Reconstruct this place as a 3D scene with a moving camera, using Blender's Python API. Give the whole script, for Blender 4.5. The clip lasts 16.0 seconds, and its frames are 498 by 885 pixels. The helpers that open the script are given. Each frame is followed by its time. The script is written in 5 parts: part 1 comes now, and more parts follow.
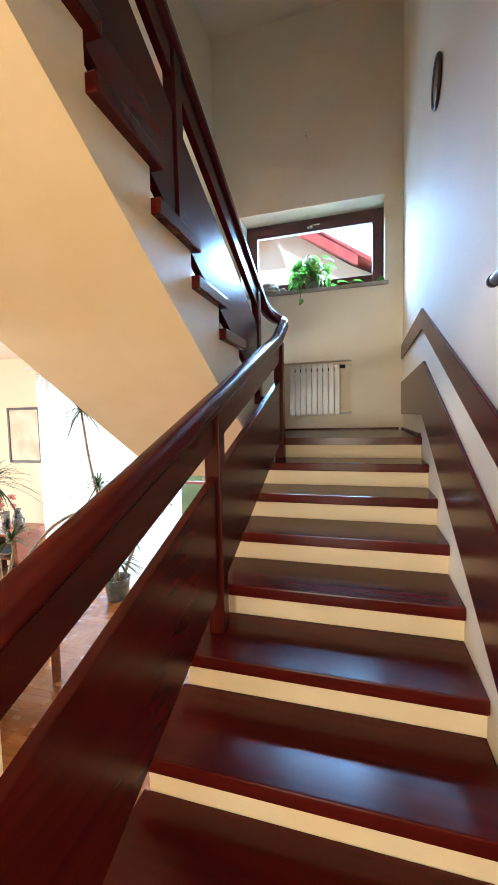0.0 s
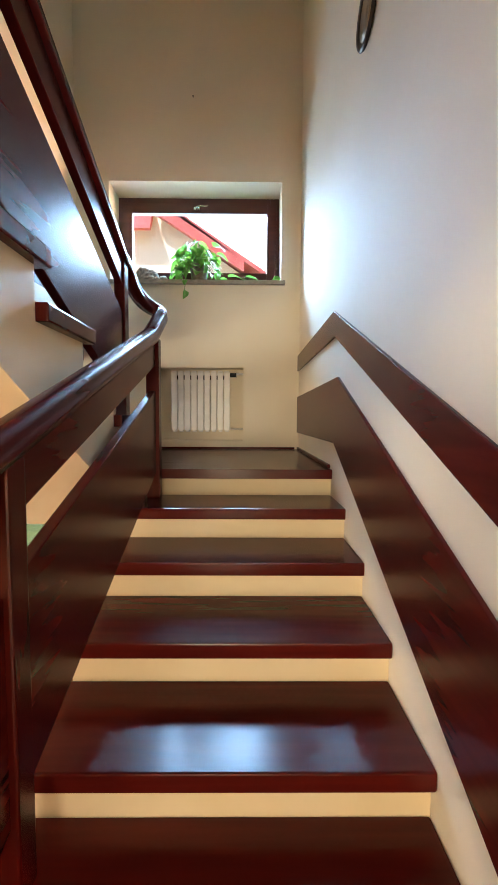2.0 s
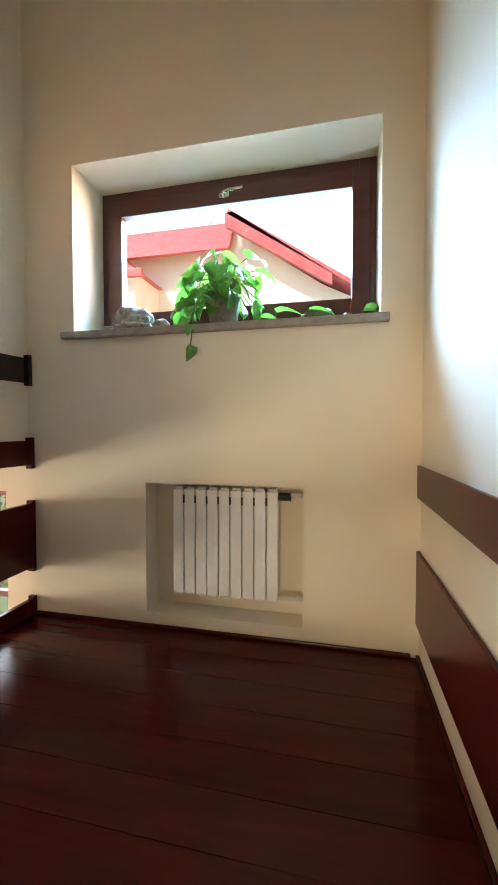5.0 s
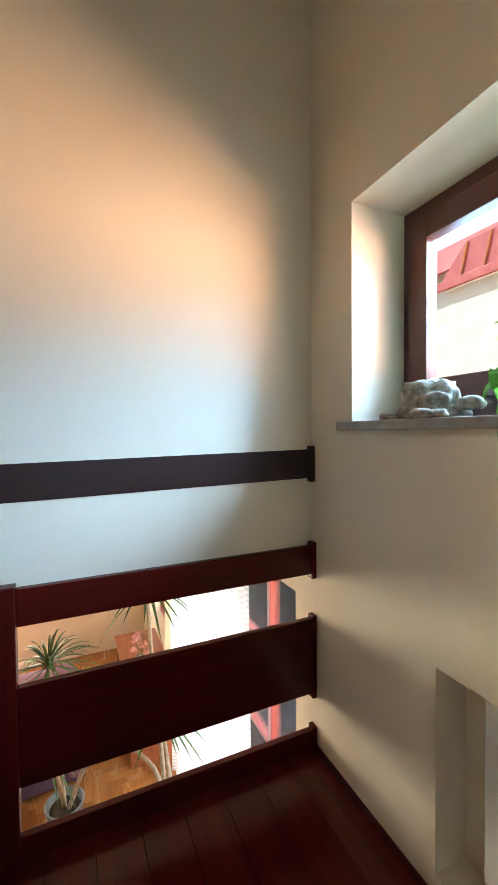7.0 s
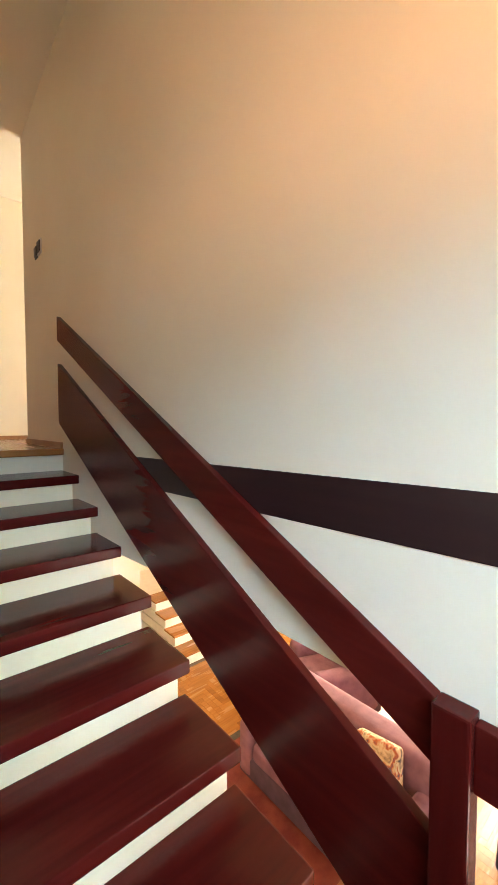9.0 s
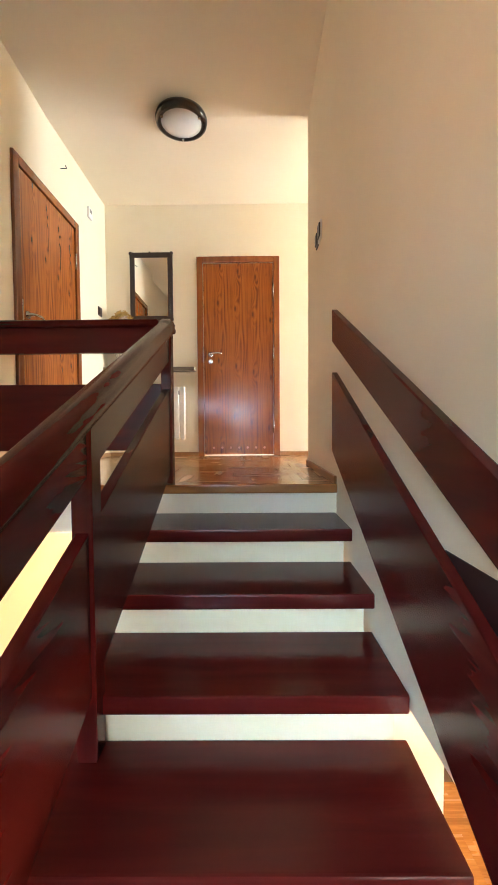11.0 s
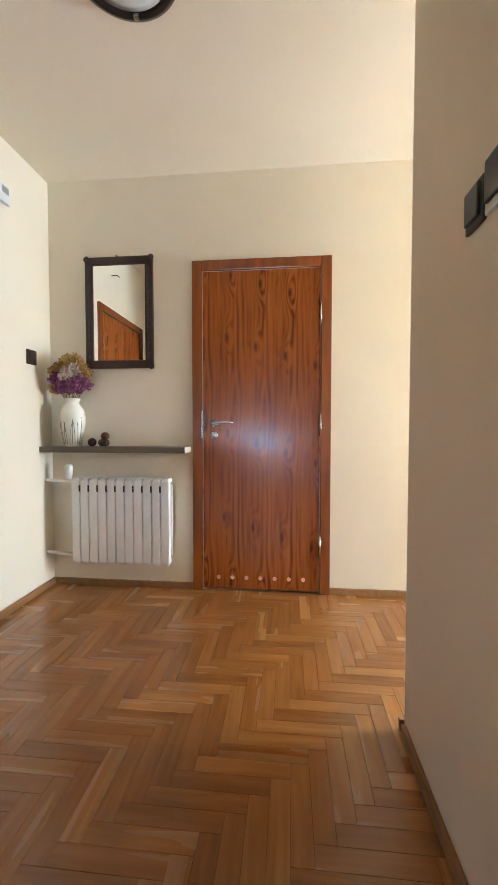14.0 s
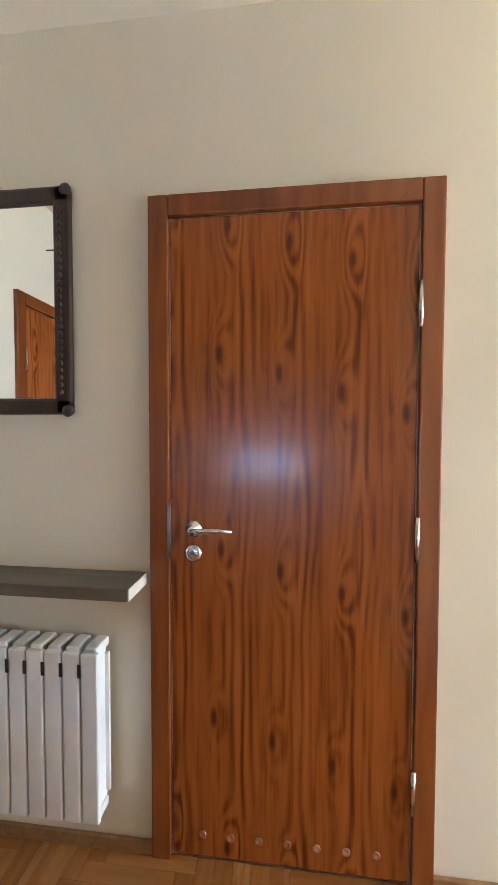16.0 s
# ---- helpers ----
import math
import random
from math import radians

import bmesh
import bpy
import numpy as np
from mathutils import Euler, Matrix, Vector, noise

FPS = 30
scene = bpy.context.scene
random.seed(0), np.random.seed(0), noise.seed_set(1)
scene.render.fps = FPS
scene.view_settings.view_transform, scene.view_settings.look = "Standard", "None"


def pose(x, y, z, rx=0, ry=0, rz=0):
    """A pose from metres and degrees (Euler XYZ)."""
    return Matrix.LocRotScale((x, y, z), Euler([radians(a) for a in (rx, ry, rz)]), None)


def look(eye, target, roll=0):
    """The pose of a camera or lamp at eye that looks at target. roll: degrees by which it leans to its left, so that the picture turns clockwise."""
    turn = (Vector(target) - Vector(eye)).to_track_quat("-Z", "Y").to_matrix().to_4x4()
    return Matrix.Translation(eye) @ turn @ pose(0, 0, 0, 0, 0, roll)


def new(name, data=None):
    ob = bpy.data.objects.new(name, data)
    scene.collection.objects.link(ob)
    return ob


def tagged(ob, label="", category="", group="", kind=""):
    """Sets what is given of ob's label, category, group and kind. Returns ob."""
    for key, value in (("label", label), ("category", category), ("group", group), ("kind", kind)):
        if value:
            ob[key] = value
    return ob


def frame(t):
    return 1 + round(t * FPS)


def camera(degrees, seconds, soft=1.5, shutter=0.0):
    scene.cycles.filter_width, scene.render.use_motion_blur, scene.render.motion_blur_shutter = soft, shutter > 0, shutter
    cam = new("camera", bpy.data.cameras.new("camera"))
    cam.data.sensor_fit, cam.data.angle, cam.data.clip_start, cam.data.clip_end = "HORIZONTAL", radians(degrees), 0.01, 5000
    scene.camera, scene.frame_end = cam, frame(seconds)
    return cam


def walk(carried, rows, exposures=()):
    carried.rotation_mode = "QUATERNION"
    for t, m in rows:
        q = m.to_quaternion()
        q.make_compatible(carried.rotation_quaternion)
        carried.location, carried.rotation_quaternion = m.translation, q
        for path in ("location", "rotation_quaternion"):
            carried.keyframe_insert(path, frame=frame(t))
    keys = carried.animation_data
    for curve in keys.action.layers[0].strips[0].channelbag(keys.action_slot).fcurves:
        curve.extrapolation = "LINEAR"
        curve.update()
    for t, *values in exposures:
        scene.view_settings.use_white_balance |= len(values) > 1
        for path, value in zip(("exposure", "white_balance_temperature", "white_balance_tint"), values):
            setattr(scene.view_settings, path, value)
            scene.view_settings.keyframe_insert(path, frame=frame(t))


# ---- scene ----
cam = camera(64.5, 16.0)
PATH = [
    (0, (-0.393, -2.981, 1.545), (-0.952, -1.065, 1.409), -1.3),
    (0.5, (-0.437, -2.96, 1.551), (-0.678, -0.979, 1.414), -0.7),
    (1, (-0.531, -3.017, 1.628), (-0.472, -1.023, 1.493), 0.4),
    (1.5, (-0.516, -2.622, 1.609), (-0.484, -0.626, 1.479), 0.4),
    (2, (-0.495, -2.23, 1.66), (-0.479, -0.234, 1.536), 0.3),
    (2.5, (-0.484, -1.867, 1.767), (-0.495, 0.13, 1.654), 0.4),
    (3, (-0.479, -1.576, 1.884), (-0.519, 0.42, 1.775), 0.3),
    (5.5, (-0.349, -0.136, 2.501), (-1.07, 1.729, 2.468), 0.0),
    (6, (-0.365, 0.072, 2.591), (-1.463, 1.744, 2.559), -0.1),
    (6.5, (-0.386, 0.268, 2.727), (-1.899, 1.575, 2.688), -0.2),
    (7, (-0.449, 0.449, 2.876), (-2.276, 1.263, 2.823), -0.5),
    (7.5, (-0.6, 0.476, 2.867), (-2.575, 0.792, 2.86), 0.0),
    (8, (-0.878, 0.536, 2.892), (-2.847, 0.193, 2.813), 0.3),
    (8.5, (-1.064, 0.569, 2.884), (-2.805, -0.413, 2.815), -0.1),
    (9, (-1.228, 0.517, 2.898), (-2.541, -0.989, 2.808), -0.0),
    (9.5, (-1.373, 0.364, 2.876), (-2.156, -1.474, 2.793), -0.4),
    (10, (-1.482, 0.188, 2.885), (-1.827, -1.78, 2.801), -0.6),
    (12.5, (-1.66, -1.25, 3.417), (-1.539, -3.245, 3.345), -0.3),
    (13, (-1.67, -1.515, 3.544), (-1.524, -3.509, 3.474), -0.2),
    (13.5, (-1.664, -1.78, 3.665), (-1.485, -3.77, 3.592), -0.1),
    (14, (-1.65, -2.04, 3.771), (-1.45, -4.029, 3.695), -0.0),
    (14.5, (-1.62, -2.331, 3.88), (-1.404, -4.318, 3.806), 0.0),
    (15, (-1.562, -2.617, 3.982), (-1.333, -4.602, 3.905), 0.0),
    (15.5, (-1.533, -2.934, 4.06), (-1.297, -4.918, 3.979), 0.0),
    (16, (-1.494, -3.309, 4.105), (-1.261, -5.294, 4.033), 0.1),
]
walk(cam, [(t, look(e, g, r)) for t, e, g, r in PATH], [(0.0, 0.45, 5500, 11), (1.5, 0.5, 5900, 12), (3.0, 0.58, 6700, 13), (5.5, 0.40, 6250, 12), (7.5, 0.18, 6500, 11), (9.0, 0.78, 8000, 17), (9.5, 0.98, 8700, 18),
     (10.0, 1.10, 8200, 17), (12.5, 1.30, 6700, 14), (13.2, 1.02, 6400, 14), (14.2, 0.66, 6200, 13), (16.0, 0.50, 5900, 12)])

# ---- world, sun, window light and added fill ----
world = bpy.data.worlds.new("sky_world")
scene.world = world
world.use_nodes = True
wn, wl = world.node_tree.nodes, world.node_tree.links
sky = wn.new("ShaderNodeTexSky")
sky.sky_type = "NISHITA"
sky.sun_disc = False
sky.sun_elevation, sky.sun_rotation = radians(48), radians(225)
wl.new(sky.outputs[0], wn["Background"].inputs[0])
wn["Background"].inputs[1].default_value = 0.15


def lamp(name, kind, m, energy, colour=(1, 1, 1), size=(1, 1)):
    data = bpy.data.lights.new(name, kind)
    data.energy, data.color = energy, colour
    if kind == "AREA":
        data.shape, data.size, data.size_y = "RECTANGLE", size[0], size[1]
    ob = new(name, data)
    ob.matrix_world = m
    return ob


sun = lamp("sun", "SUN", look((-8, -8, 13), (0, 0, 0)), 4.0, (1.0, 0.93, 0.82))
sun.data.angle = radians(0.5)
XC = -6.2                     # far end of the upper corridor
# area lamps standing in for sky light at the windows, plus bounce and fill
lamp("skylight_stair_window", "AREA", look((-0.96, 2.02, 3.60), (-0.96, 0.95, 2.90)), 60, (0.42, 0.70, 1.0), (1.6, 0.9))
lamp("high_sky_stair_window", "AREA", look((-0.9, 3.7, 4.63), (-0.96, 1.6, 3.33)), 950, (0.40, 0.67, 1.0), (3.2, 1.3))
# unseen orange panel added outdoors in place of light bounced off sunlit facades
lamp("sunlit_facade_bounce", "AREA", look((4.5, 8.5, 1.5), (-1.2, 1.75, 3.35)), 2400, (1.0, 0.50, 0.18), (7.5, 4.4))
lamp("skylight_living_window", "AREA", look((-3.6, 2.0, 0.9), (-3.6, 0, 0.6)), 75, (0.86, 0.93, 1.0), (2.2, 2.4))
lamp("skylight_living_west", "AREA", look((-7.45, -1.8, 0.9), (-5, -1.8, 0.2)), 300, (1.0, 0.86, 0.66), (2.6, 1.7))
lamp("skylight_corridor", "AREA", look((XC + 0.25, -3.93, 3.78), (-2, -3.93, 3.65)), 140, (0.74, 0.88, 1.0), (0.8, 1.4))
# warm fill lamp added in the unseen entrance to brighten the lower flight
lamp("entrance_fill", "AREA", look((-1.0, -6.75, 1.3), (-0.8, -4, 1.3)), 98, (1.0, 0.80, 0.50), (1.3, 1.7))


# ---- materials ----
def node_mat(name):
    m = bpy.data.materials.new(name)
    m.use_nodes = True
    return m, m.node_tree.nodes, m.node_tree.links, m.node_tree.nodes["Principled BSDF"]


def ramp(n, stops):
    r = n.new("ShaderNodeValToRGB")
    els = r.color_ramp.elements
    els[0].position, els[0].color = stops[0][0], (*stops[0][1], 1)
    els[1].position, els[1].color = stops[-1][0], (*stops[-1][1], 1)
    for p, c in stops[1:-1]:
        e = els.new(p)
        e.color = (*c, 1)
    return r


def plain(name, a, b, rough=0.5, scale=6.0, bump=0.02, fine=120.0, metal=0.0, spec=0.5, coat=0.0):
    """Two-scale mottled surface: a and b are the extremes of its colour."""
    m, n, l, bsdf = node_mat(name)
    tc = n.new("ShaderNodeTexCoord")
    big = n.new("ShaderNodeTexNoise")
    big.inputs["Scale"].default_value, big.inputs["Detail"].default_value = scale, 5
    r = ramp(n, [(0.35, a), (0.65, b)])
    small = n.new("ShaderNodeTexNoise")
    small.inputs["Scale"].default_value, small.inputs["Detail"].default_value = fine, 3
    bp = n.new("ShaderNodeBump")
    bp.inputs["Strength"].default_value, bp.inputs["Distance"].default_value = min(1.0, bump * 10), 0.002
    mr = n.new("ShaderNodeMapRange")
    mr.inputs["To Min"].default_value, mr.inputs["To Max"].default_value = max(0.02, rough - 0.07), min(1.0, rough + 0.07)
    for t in (big, small):
        l.new(tc.outputs["Object"], t.inputs["Vector"])
    l.new(big.outputs["Fac"], r.inputs["Fac"])
    l.new(r.outputs["Color"], bsdf.inputs["Base Color"])
    l.new(small.outputs["Fac"], bp.inputs["Height"])
    l.new(bp.outputs["Normal"], bsdf.inputs["Normal"])
    l.new(big.outputs["Fac"], mr.inputs["Value"])
    l.new(mr.outputs["Result"], bsdf.inputs["Roughness"])
    bsdf.inputs["Metallic"].default_value = metal
    bsdf.inputs["Specular IOR Level"].default_value = spec
    bsdf.inputs["Coat Weight"].default_value = coat
    bsdf.inputs["Coat Roughness"].default_value = 0.12
    return m


def wood(name, dark, mid, light, axis=0, grain=30.0, rough=0.3, coat=0.0, vary=0.0, bump=0.15, stretch=12.0, sheen_var=0.27):
    """Long-grained wood; axis is the object axis along which the grain runs."""
    m, n, l, bsdf = node_mat(name)
    tc = n.new("ShaderNodeTexCoord")
    mp = n.new("ShaderNodeMapping")
    s = [1.0, 1.0, 1.0]
    s[axis] = 1.0 / stretch
    mp.inputs["Scale"].default_value = s
    l.new(tc.outputs["Object"], mp.inputs["Vector"])
    info = n.new("ShaderNodeObjectInfo")
    off = n.new("ShaderNodeVectorMath")
    off.operation = "MULTIPLY_ADD"
    comb = n.new("ShaderNodeCombineXYZ")
    for i in range(3):
        l.new(info.outputs["Random"], comb.inputs[i])
    off.inputs[1].default_value = (17.0, 31.0, 23.0)
    l.new(comb.outputs[0], off.inputs[0])
    l.new(mp.outputs[0], off.inputs[2])
    a = n.new("ShaderNodeTexNoise")
    a.inputs["Scale"].default_value, a.inputs["Detail"].default_value, a.inputs["Distortion"].default_value = grain, 6, 0.4
    b = n.new("ShaderNodeTexNoise")
    b.inputs["Scale"].default_value, b.inputs["Detail"].default_value = grain * 0.2, 3
    l.new(off.outputs[0], a.inputs["Vector"])
    l.new(off.outputs[0], b.inputs["Vector"])
    mix = n.new("ShaderNodeMath")
    mix.operation = "MULTIPLY_ADD"
    mix.inputs[1].default_value, mix.inputs[2].default_value = 0.6, -0.05
    l.new(a.outputs["Fac"], mix.inputs[0])
    add = n.new("ShaderNodeMath")
    add.operation = "MULTIPLY_ADD"
    add.inputs[1].default_value = 0.45
    l.new(b.outputs["Fac"], add.inputs[0])
    l.new(mix.outputs[0], add.inputs[2])
    rnd = n.new("ShaderNodeMath")
    rnd.operation = "MULTIPLY_ADD"
    rnd.inputs[1].default_value = vary
    l.new(info.outputs["Random"], rnd.inputs[0])
    sub = n.new("ShaderNodeMath")
    sub.operation = "SUBTRACT"
    sub.inputs[1].default_value = vary * 0.5
    l.new(add.outputs[0], rnd.inputs[2])
    l.new(rnd.outputs[0], sub.inputs[0])
    r = ramp(n, [(0.25, dark), (0.5, mid), (0.75, light)])
    l.new(sub.outputs[0], r.inputs["Fac"])
    l.new(r.outputs["Color"], bsdf.inputs["Base Color"])
    bp = n.new("ShaderNodeBump")
    bp.inputs["Strength"].default_value, bp.inputs["Distance"].default_value = bump, 0.001
    l.new(a.outputs["Fac"], bp.inputs["Height"])
    l.new(bp.outputs["Normal"], bsdf.inputs["Normal"])
    mr = n.new("ShaderNodeMapRange")
    mr.inputs["To Min"].default_value, mr.inputs["To Max"].default_value = rough * (1 - sheen_var), rough * (1 + sheen_var)
    l.new(b.outputs["Fac"], mr.inputs["Value"])
    l.new(mr.outputs["Result"], bsdf.inputs["Roughness"])
    bsdf.inputs["Coat Weight"].default_value = coat
    bsdf.inputs["Coat Roughness"].default_value = 0.15
    return m


def glass_mat(name, tint=(1, 1, 1)):
    """Thin clear pane: see-through, with a weak gloss that grows at grazing angles."""
    m, n, l, bsdf = node_mat(name)
    clear, gloss, mix, fres = n.new("ShaderNodeBsdfTransparent"), n.new("ShaderNodeBsdfGlossy"), n.new("ShaderNodeMixShader"), n.new("ShaderNodeFresnel")
    clear.inputs[0].default_value = (0.97 * tint[0], 0.98 * tint[1], 0.98 * tint[2], 1)
    gloss.inputs["Roughness"].default_value = 0.01
    fres.inputs["IOR"].default_value = 1.2
    l.new(fres.outputs[0], mix.inputs[0])
    l.new(clear.outputs[0], mix.inputs[1])
    l.new(gloss.outputs[0], mix.inputs[2])
    l.new(mix.outputs[0], n["Material Output"].inputs["Surface"])
    return m


WALL = plain("cream_wall_paint", (0.80, 0.71, 0.545), (0.83, 0.745, 0.59), 0.75, 1.6, 0.012, 180)
CEIL = plain("ceiling_paint", (0.80, 0.71, 0.55), (0.83, 0.745, 0.60), 0.8, 1.2, 0.012, 160)
RISER = plain("riser_paint", (0.80, 0.665, 0.43), (0.84, 0.71, 0.49), 0.55, 4, 0.012, 140)
MAHO = wood("mahogany_stain", (0.046, 0.0040, 0.0034), (0.074, 0.0066, 0.0050), (0.108, 0.0110, 0.0076), 1, 26, 0.26, 0.0, 0.12, 0.05, 12.0, 0.10)
MAHO_X = wood("mahogany_stain_treads", (0.046, 0.0040, 0.0034), (0.074, 0.0066, 0.0050), (0.108, 0.0110, 0.0076), 0, 26, 0.20, 0.0, 0.12, 0.05, 12.0, 0.10)
MAHO_Z = wood("mahogany_stain_posts", (0.046, 0.0040, 0.0034), (0.074, 0.0066, 0.0050), (0.108, 0.0110, 0.0076), 2, 26, 0.26, 0.0, 0.12, 0.05, 12.0, 0.10)
DARKBAND = wood("dark_band_wood", (0.012, 0.004, 0.005), (0.020, 0.006, 0.007), (0.032, 0.010, 0.010), 1, 26, 0.35, 0.1)
for stain in (MAHO, MAHO_X, MAHO_Z):
    stain.node_tree.nodes["Principled BSDF"].inputs["Specular IOR Level"].default_value = 0.20
OAK_X = wood("oak_parquet_x", (0.23, 0.085, 0.021), (0.33, 0.135, 0.034), (0.43, 0.195, 0.056), 0, 40, 0.26, 0.25, 0.30)
OAK_Y = wood("oak_parquet_y", (0.23, 0.085, 0.021), (0.33, 0.135, 0.034), (0.43, 0.195, 0.056), 1, 40, 0.26, 0.25, 0.30)
SUBFLOOR = plain("parquet_joint", (0.06, 0.03, 0.012), (0.09, 0.045, 0.02), 0.7)
OAKTRIM = wood("oak_baseboard", (0.20, 0.095, 0.035), (0.30, 0.15, 0.06), (0.40, 0.21, 0.09), 1, 40, 0.35)
PINE = wood("varnished_pine", (0.13, 0.030, 0.007), (0.24, 0.064, 0.014), (0.34, 0.105, 0.025), 2, 22, 0.24, 0.5, 0.15, 0.1, 16)
WINWOOD = wood("window_frame_wood", (0.05, 0.012, 0.012), (0.085, 0.022, 0.018), (0.13, 0.035, 0.028), 0, 30, 0.35, 0.2)
WHITE_ENAMEL = plain("radiator_enamel", (0.78, 0.77, 0.73), (0.84, 0.83, 0.80), 0.32, 8, 0.004, 200)
CHROME = plain("chrome", (0.62, 0.62, 0.60), (0.72, 0.72, 0.70), 0.2, 12, 0.004, 200, 1.0)
BRASS = plain("copper_ring", (0.65, 0.32, 0.18), (0.75, 0.40, 0.24), 0.3, 12, 0.004, 200, 1.0)
BLACK = plain("black_plastic", (0.012, 0.012, 0.013), (0.022, 0.022, 0.023), 0.4, 10, 0.01)
GLASS = glass_mat("window_glass")
STONE_SILL = plain("sill_stone", (0.27, 0.24, 0.20), (0.36, 0.32, 0.27), 0.4, 30, 0.01, 200)


# ---- geometry helpers ----
def bm_box(x0, x1, y0, y1, z0, z1, bevel=0.0, seg=2):
    bm = bmesh.new()
    bmesh.ops.create_cube(bm, size=1.0)
    for v in bm.verts:
        v.co = Vector(((x0 + x1) / 2 + v.co.x * (x1 - x0), (y0 + y1) / 2 + v.co.y * (y1 - y0), (z0 + z1) / 2 + v.co.z * (z1 - z0)))
    if bevel:
        bmesh.ops.bevel(bm, geom=bm.edges[:], offset=bevel, segments=seg, affect="EDGES", profile=0.6)
    return bm


def bm_prism(pts, axis, a, b, bevel=0.0):
    """A polygon in the two other axes, drawn out along axis from a to b."""
    bm = bmesh.new()

    def at(p, c):
        return {0: (c, p[0], p[1]), 1: (p[0], c, p[1]), 2: (p[0], p[1], c)}[axis]
    lo, hi = [bm.verts.new(at(p, a)) for p in pts], [bm.verts.new(at(p, b)) for p in pts]
    bm.faces.new(lo)
    bm.faces.new(hi[::-1])
    for i in range(len(pts)):
        j = (i + 1) % len(pts)
        bm.faces.new((lo[i], hi[i], hi[j], lo[j]))
    bmesh.ops.recalc_face_normals(bm, faces=bm.faces[:])
    if bevel:
        bmesh.ops.bevel(bm, geom=bm.edges[:], offset=bevel, segments=2, affect="EDGES", profile=0.6)
    return bm


def bm_lathe(profile, n=32, m=None):
    """Turns (radius, height) pairs round z."""
    bm = bmesh.new()
    rings = []
    for r, z in profile:
        rings.append([bm.verts.new((r * math.cos(2 * math.pi * i / n), r * math.sin(2 * math.pi * i / n), z)) for i in range(n)])
    for q, w in zip(rings, rings[1:]):
        for i in range(n):
            bm.faces.new((q[i], q[(i + 1) % n], w[(i + 1) % n], w[i]))
    bm.faces.new(rings[0][::-1])
    bm.faces.new(rings[-1])
    for f in bm.faces:
        f.smooth = True
    if m is not None:
        bm.transform(m)
    return bm


def bm_tube(points, radius, n=10):
    """A round bar along points; radius is a number or one for each point."""
    bm = bmesh.new()
    pts = [Vector(p) for p in points]
    rings, up = [], None
    for i, p in enumerate(pts):
        d = (pts[min(i + 1, len(pts) - 1)] - pts[max(i - 1, 0)]).normalized()
        if up is None:
            up = d.orthogonal().normalized()
        up = (up - d * up.dot(d)).normalized()
        side = d.cross(up)
        r = radius[i] if isinstance(radius, (list, tuple)) else radius
        rings.append([bm.verts.new(p + (up * math.cos(2 * math.pi * k / n) + side * math.sin(2 * math.pi * k / n)) * r) for k in range(n)])
    for q, w in zip(rings, rings[1:]):
        for k in range(n):
            bm.faces.new((q[k], q[(k + 1) % n], w[(k + 1) % n], w[k]))
    bm.faces.new(rings[0][::-1])
    bm.faces.new(rings[-1])
    bmesh.ops.recalc_face_normals(bm, faces=bm.faces[:])
    for f in bm.faces:
        f.smooth = True
    return bm


def bm_sweep(points, profile, up=(0, 0, 1)):
    """A profile of (side, height) swept along points, kept upright."""
    bm = bmesh.new()
    pts = [Vector(p) for p in points]
    rings = []
    for i, p in enumerate(pts):
        d = (pts[min(i + 1, len(pts) - 1)] - pts[max(i - 1, 0)]).normalized()
        side = d.cross(Vector(up)).normalized()
        u = side.cross(d).normalized()
        rings.append([bm.verts.new(p + side * a + u * b) for a, b in profile])
    k = len(profile)
    for q, w in zip(rings, rings[1:]):
        for i in range(k):
            bm.faces.new((q[i], q[(i + 1) % k], w[(i + 1) % k], w[i]))
    bm.faces.new(rings[0][::-1])
    bm.faces.new(rings[-1])
    bmesh.ops.recalc_face_normals(bm, faces=bm.faces[:])
    for f in bm.faces:
        f.smooth = True
    return bm


def join(*bms):
    """Several bmeshes as one."""
    out = bmesh.new()
    for b in bms:
        me = bpy.data.meshes.new("tmp")
        b.to_mesh(me)
        b.free()
        out.from_mesh(me)
        bpy.data.meshes.remove(me)
    return out


def solid(name, bm, material):
    me = bpy.data.meshes.new(name)
    bm.to_mesh(me)
    bm.free()
    me.materials.append(material)
    return new(name, me)


def part(name, bm, material, parent, label=""):
    ob = solid(name, bm, material)
    ob.parent = parent
    ob.matrix_parent_inverse = parent.matrix_world.inverted()
    if label:
        tagged(ob, label)
    return ob


def thing(name, label, category, at=(0, 0, 0), group=""):
    ob = new(name)
    ob.location = at
    ob.empty_display_size = 0.1
    bpy.context.view_layer.update()
    return tagged(ob, label, category, group)


def structure(name, bm, material, label="", category=""):
    return tagged(solid(name, bm, material), label or name.replace("_", " "), category or "structure", kind="structure")


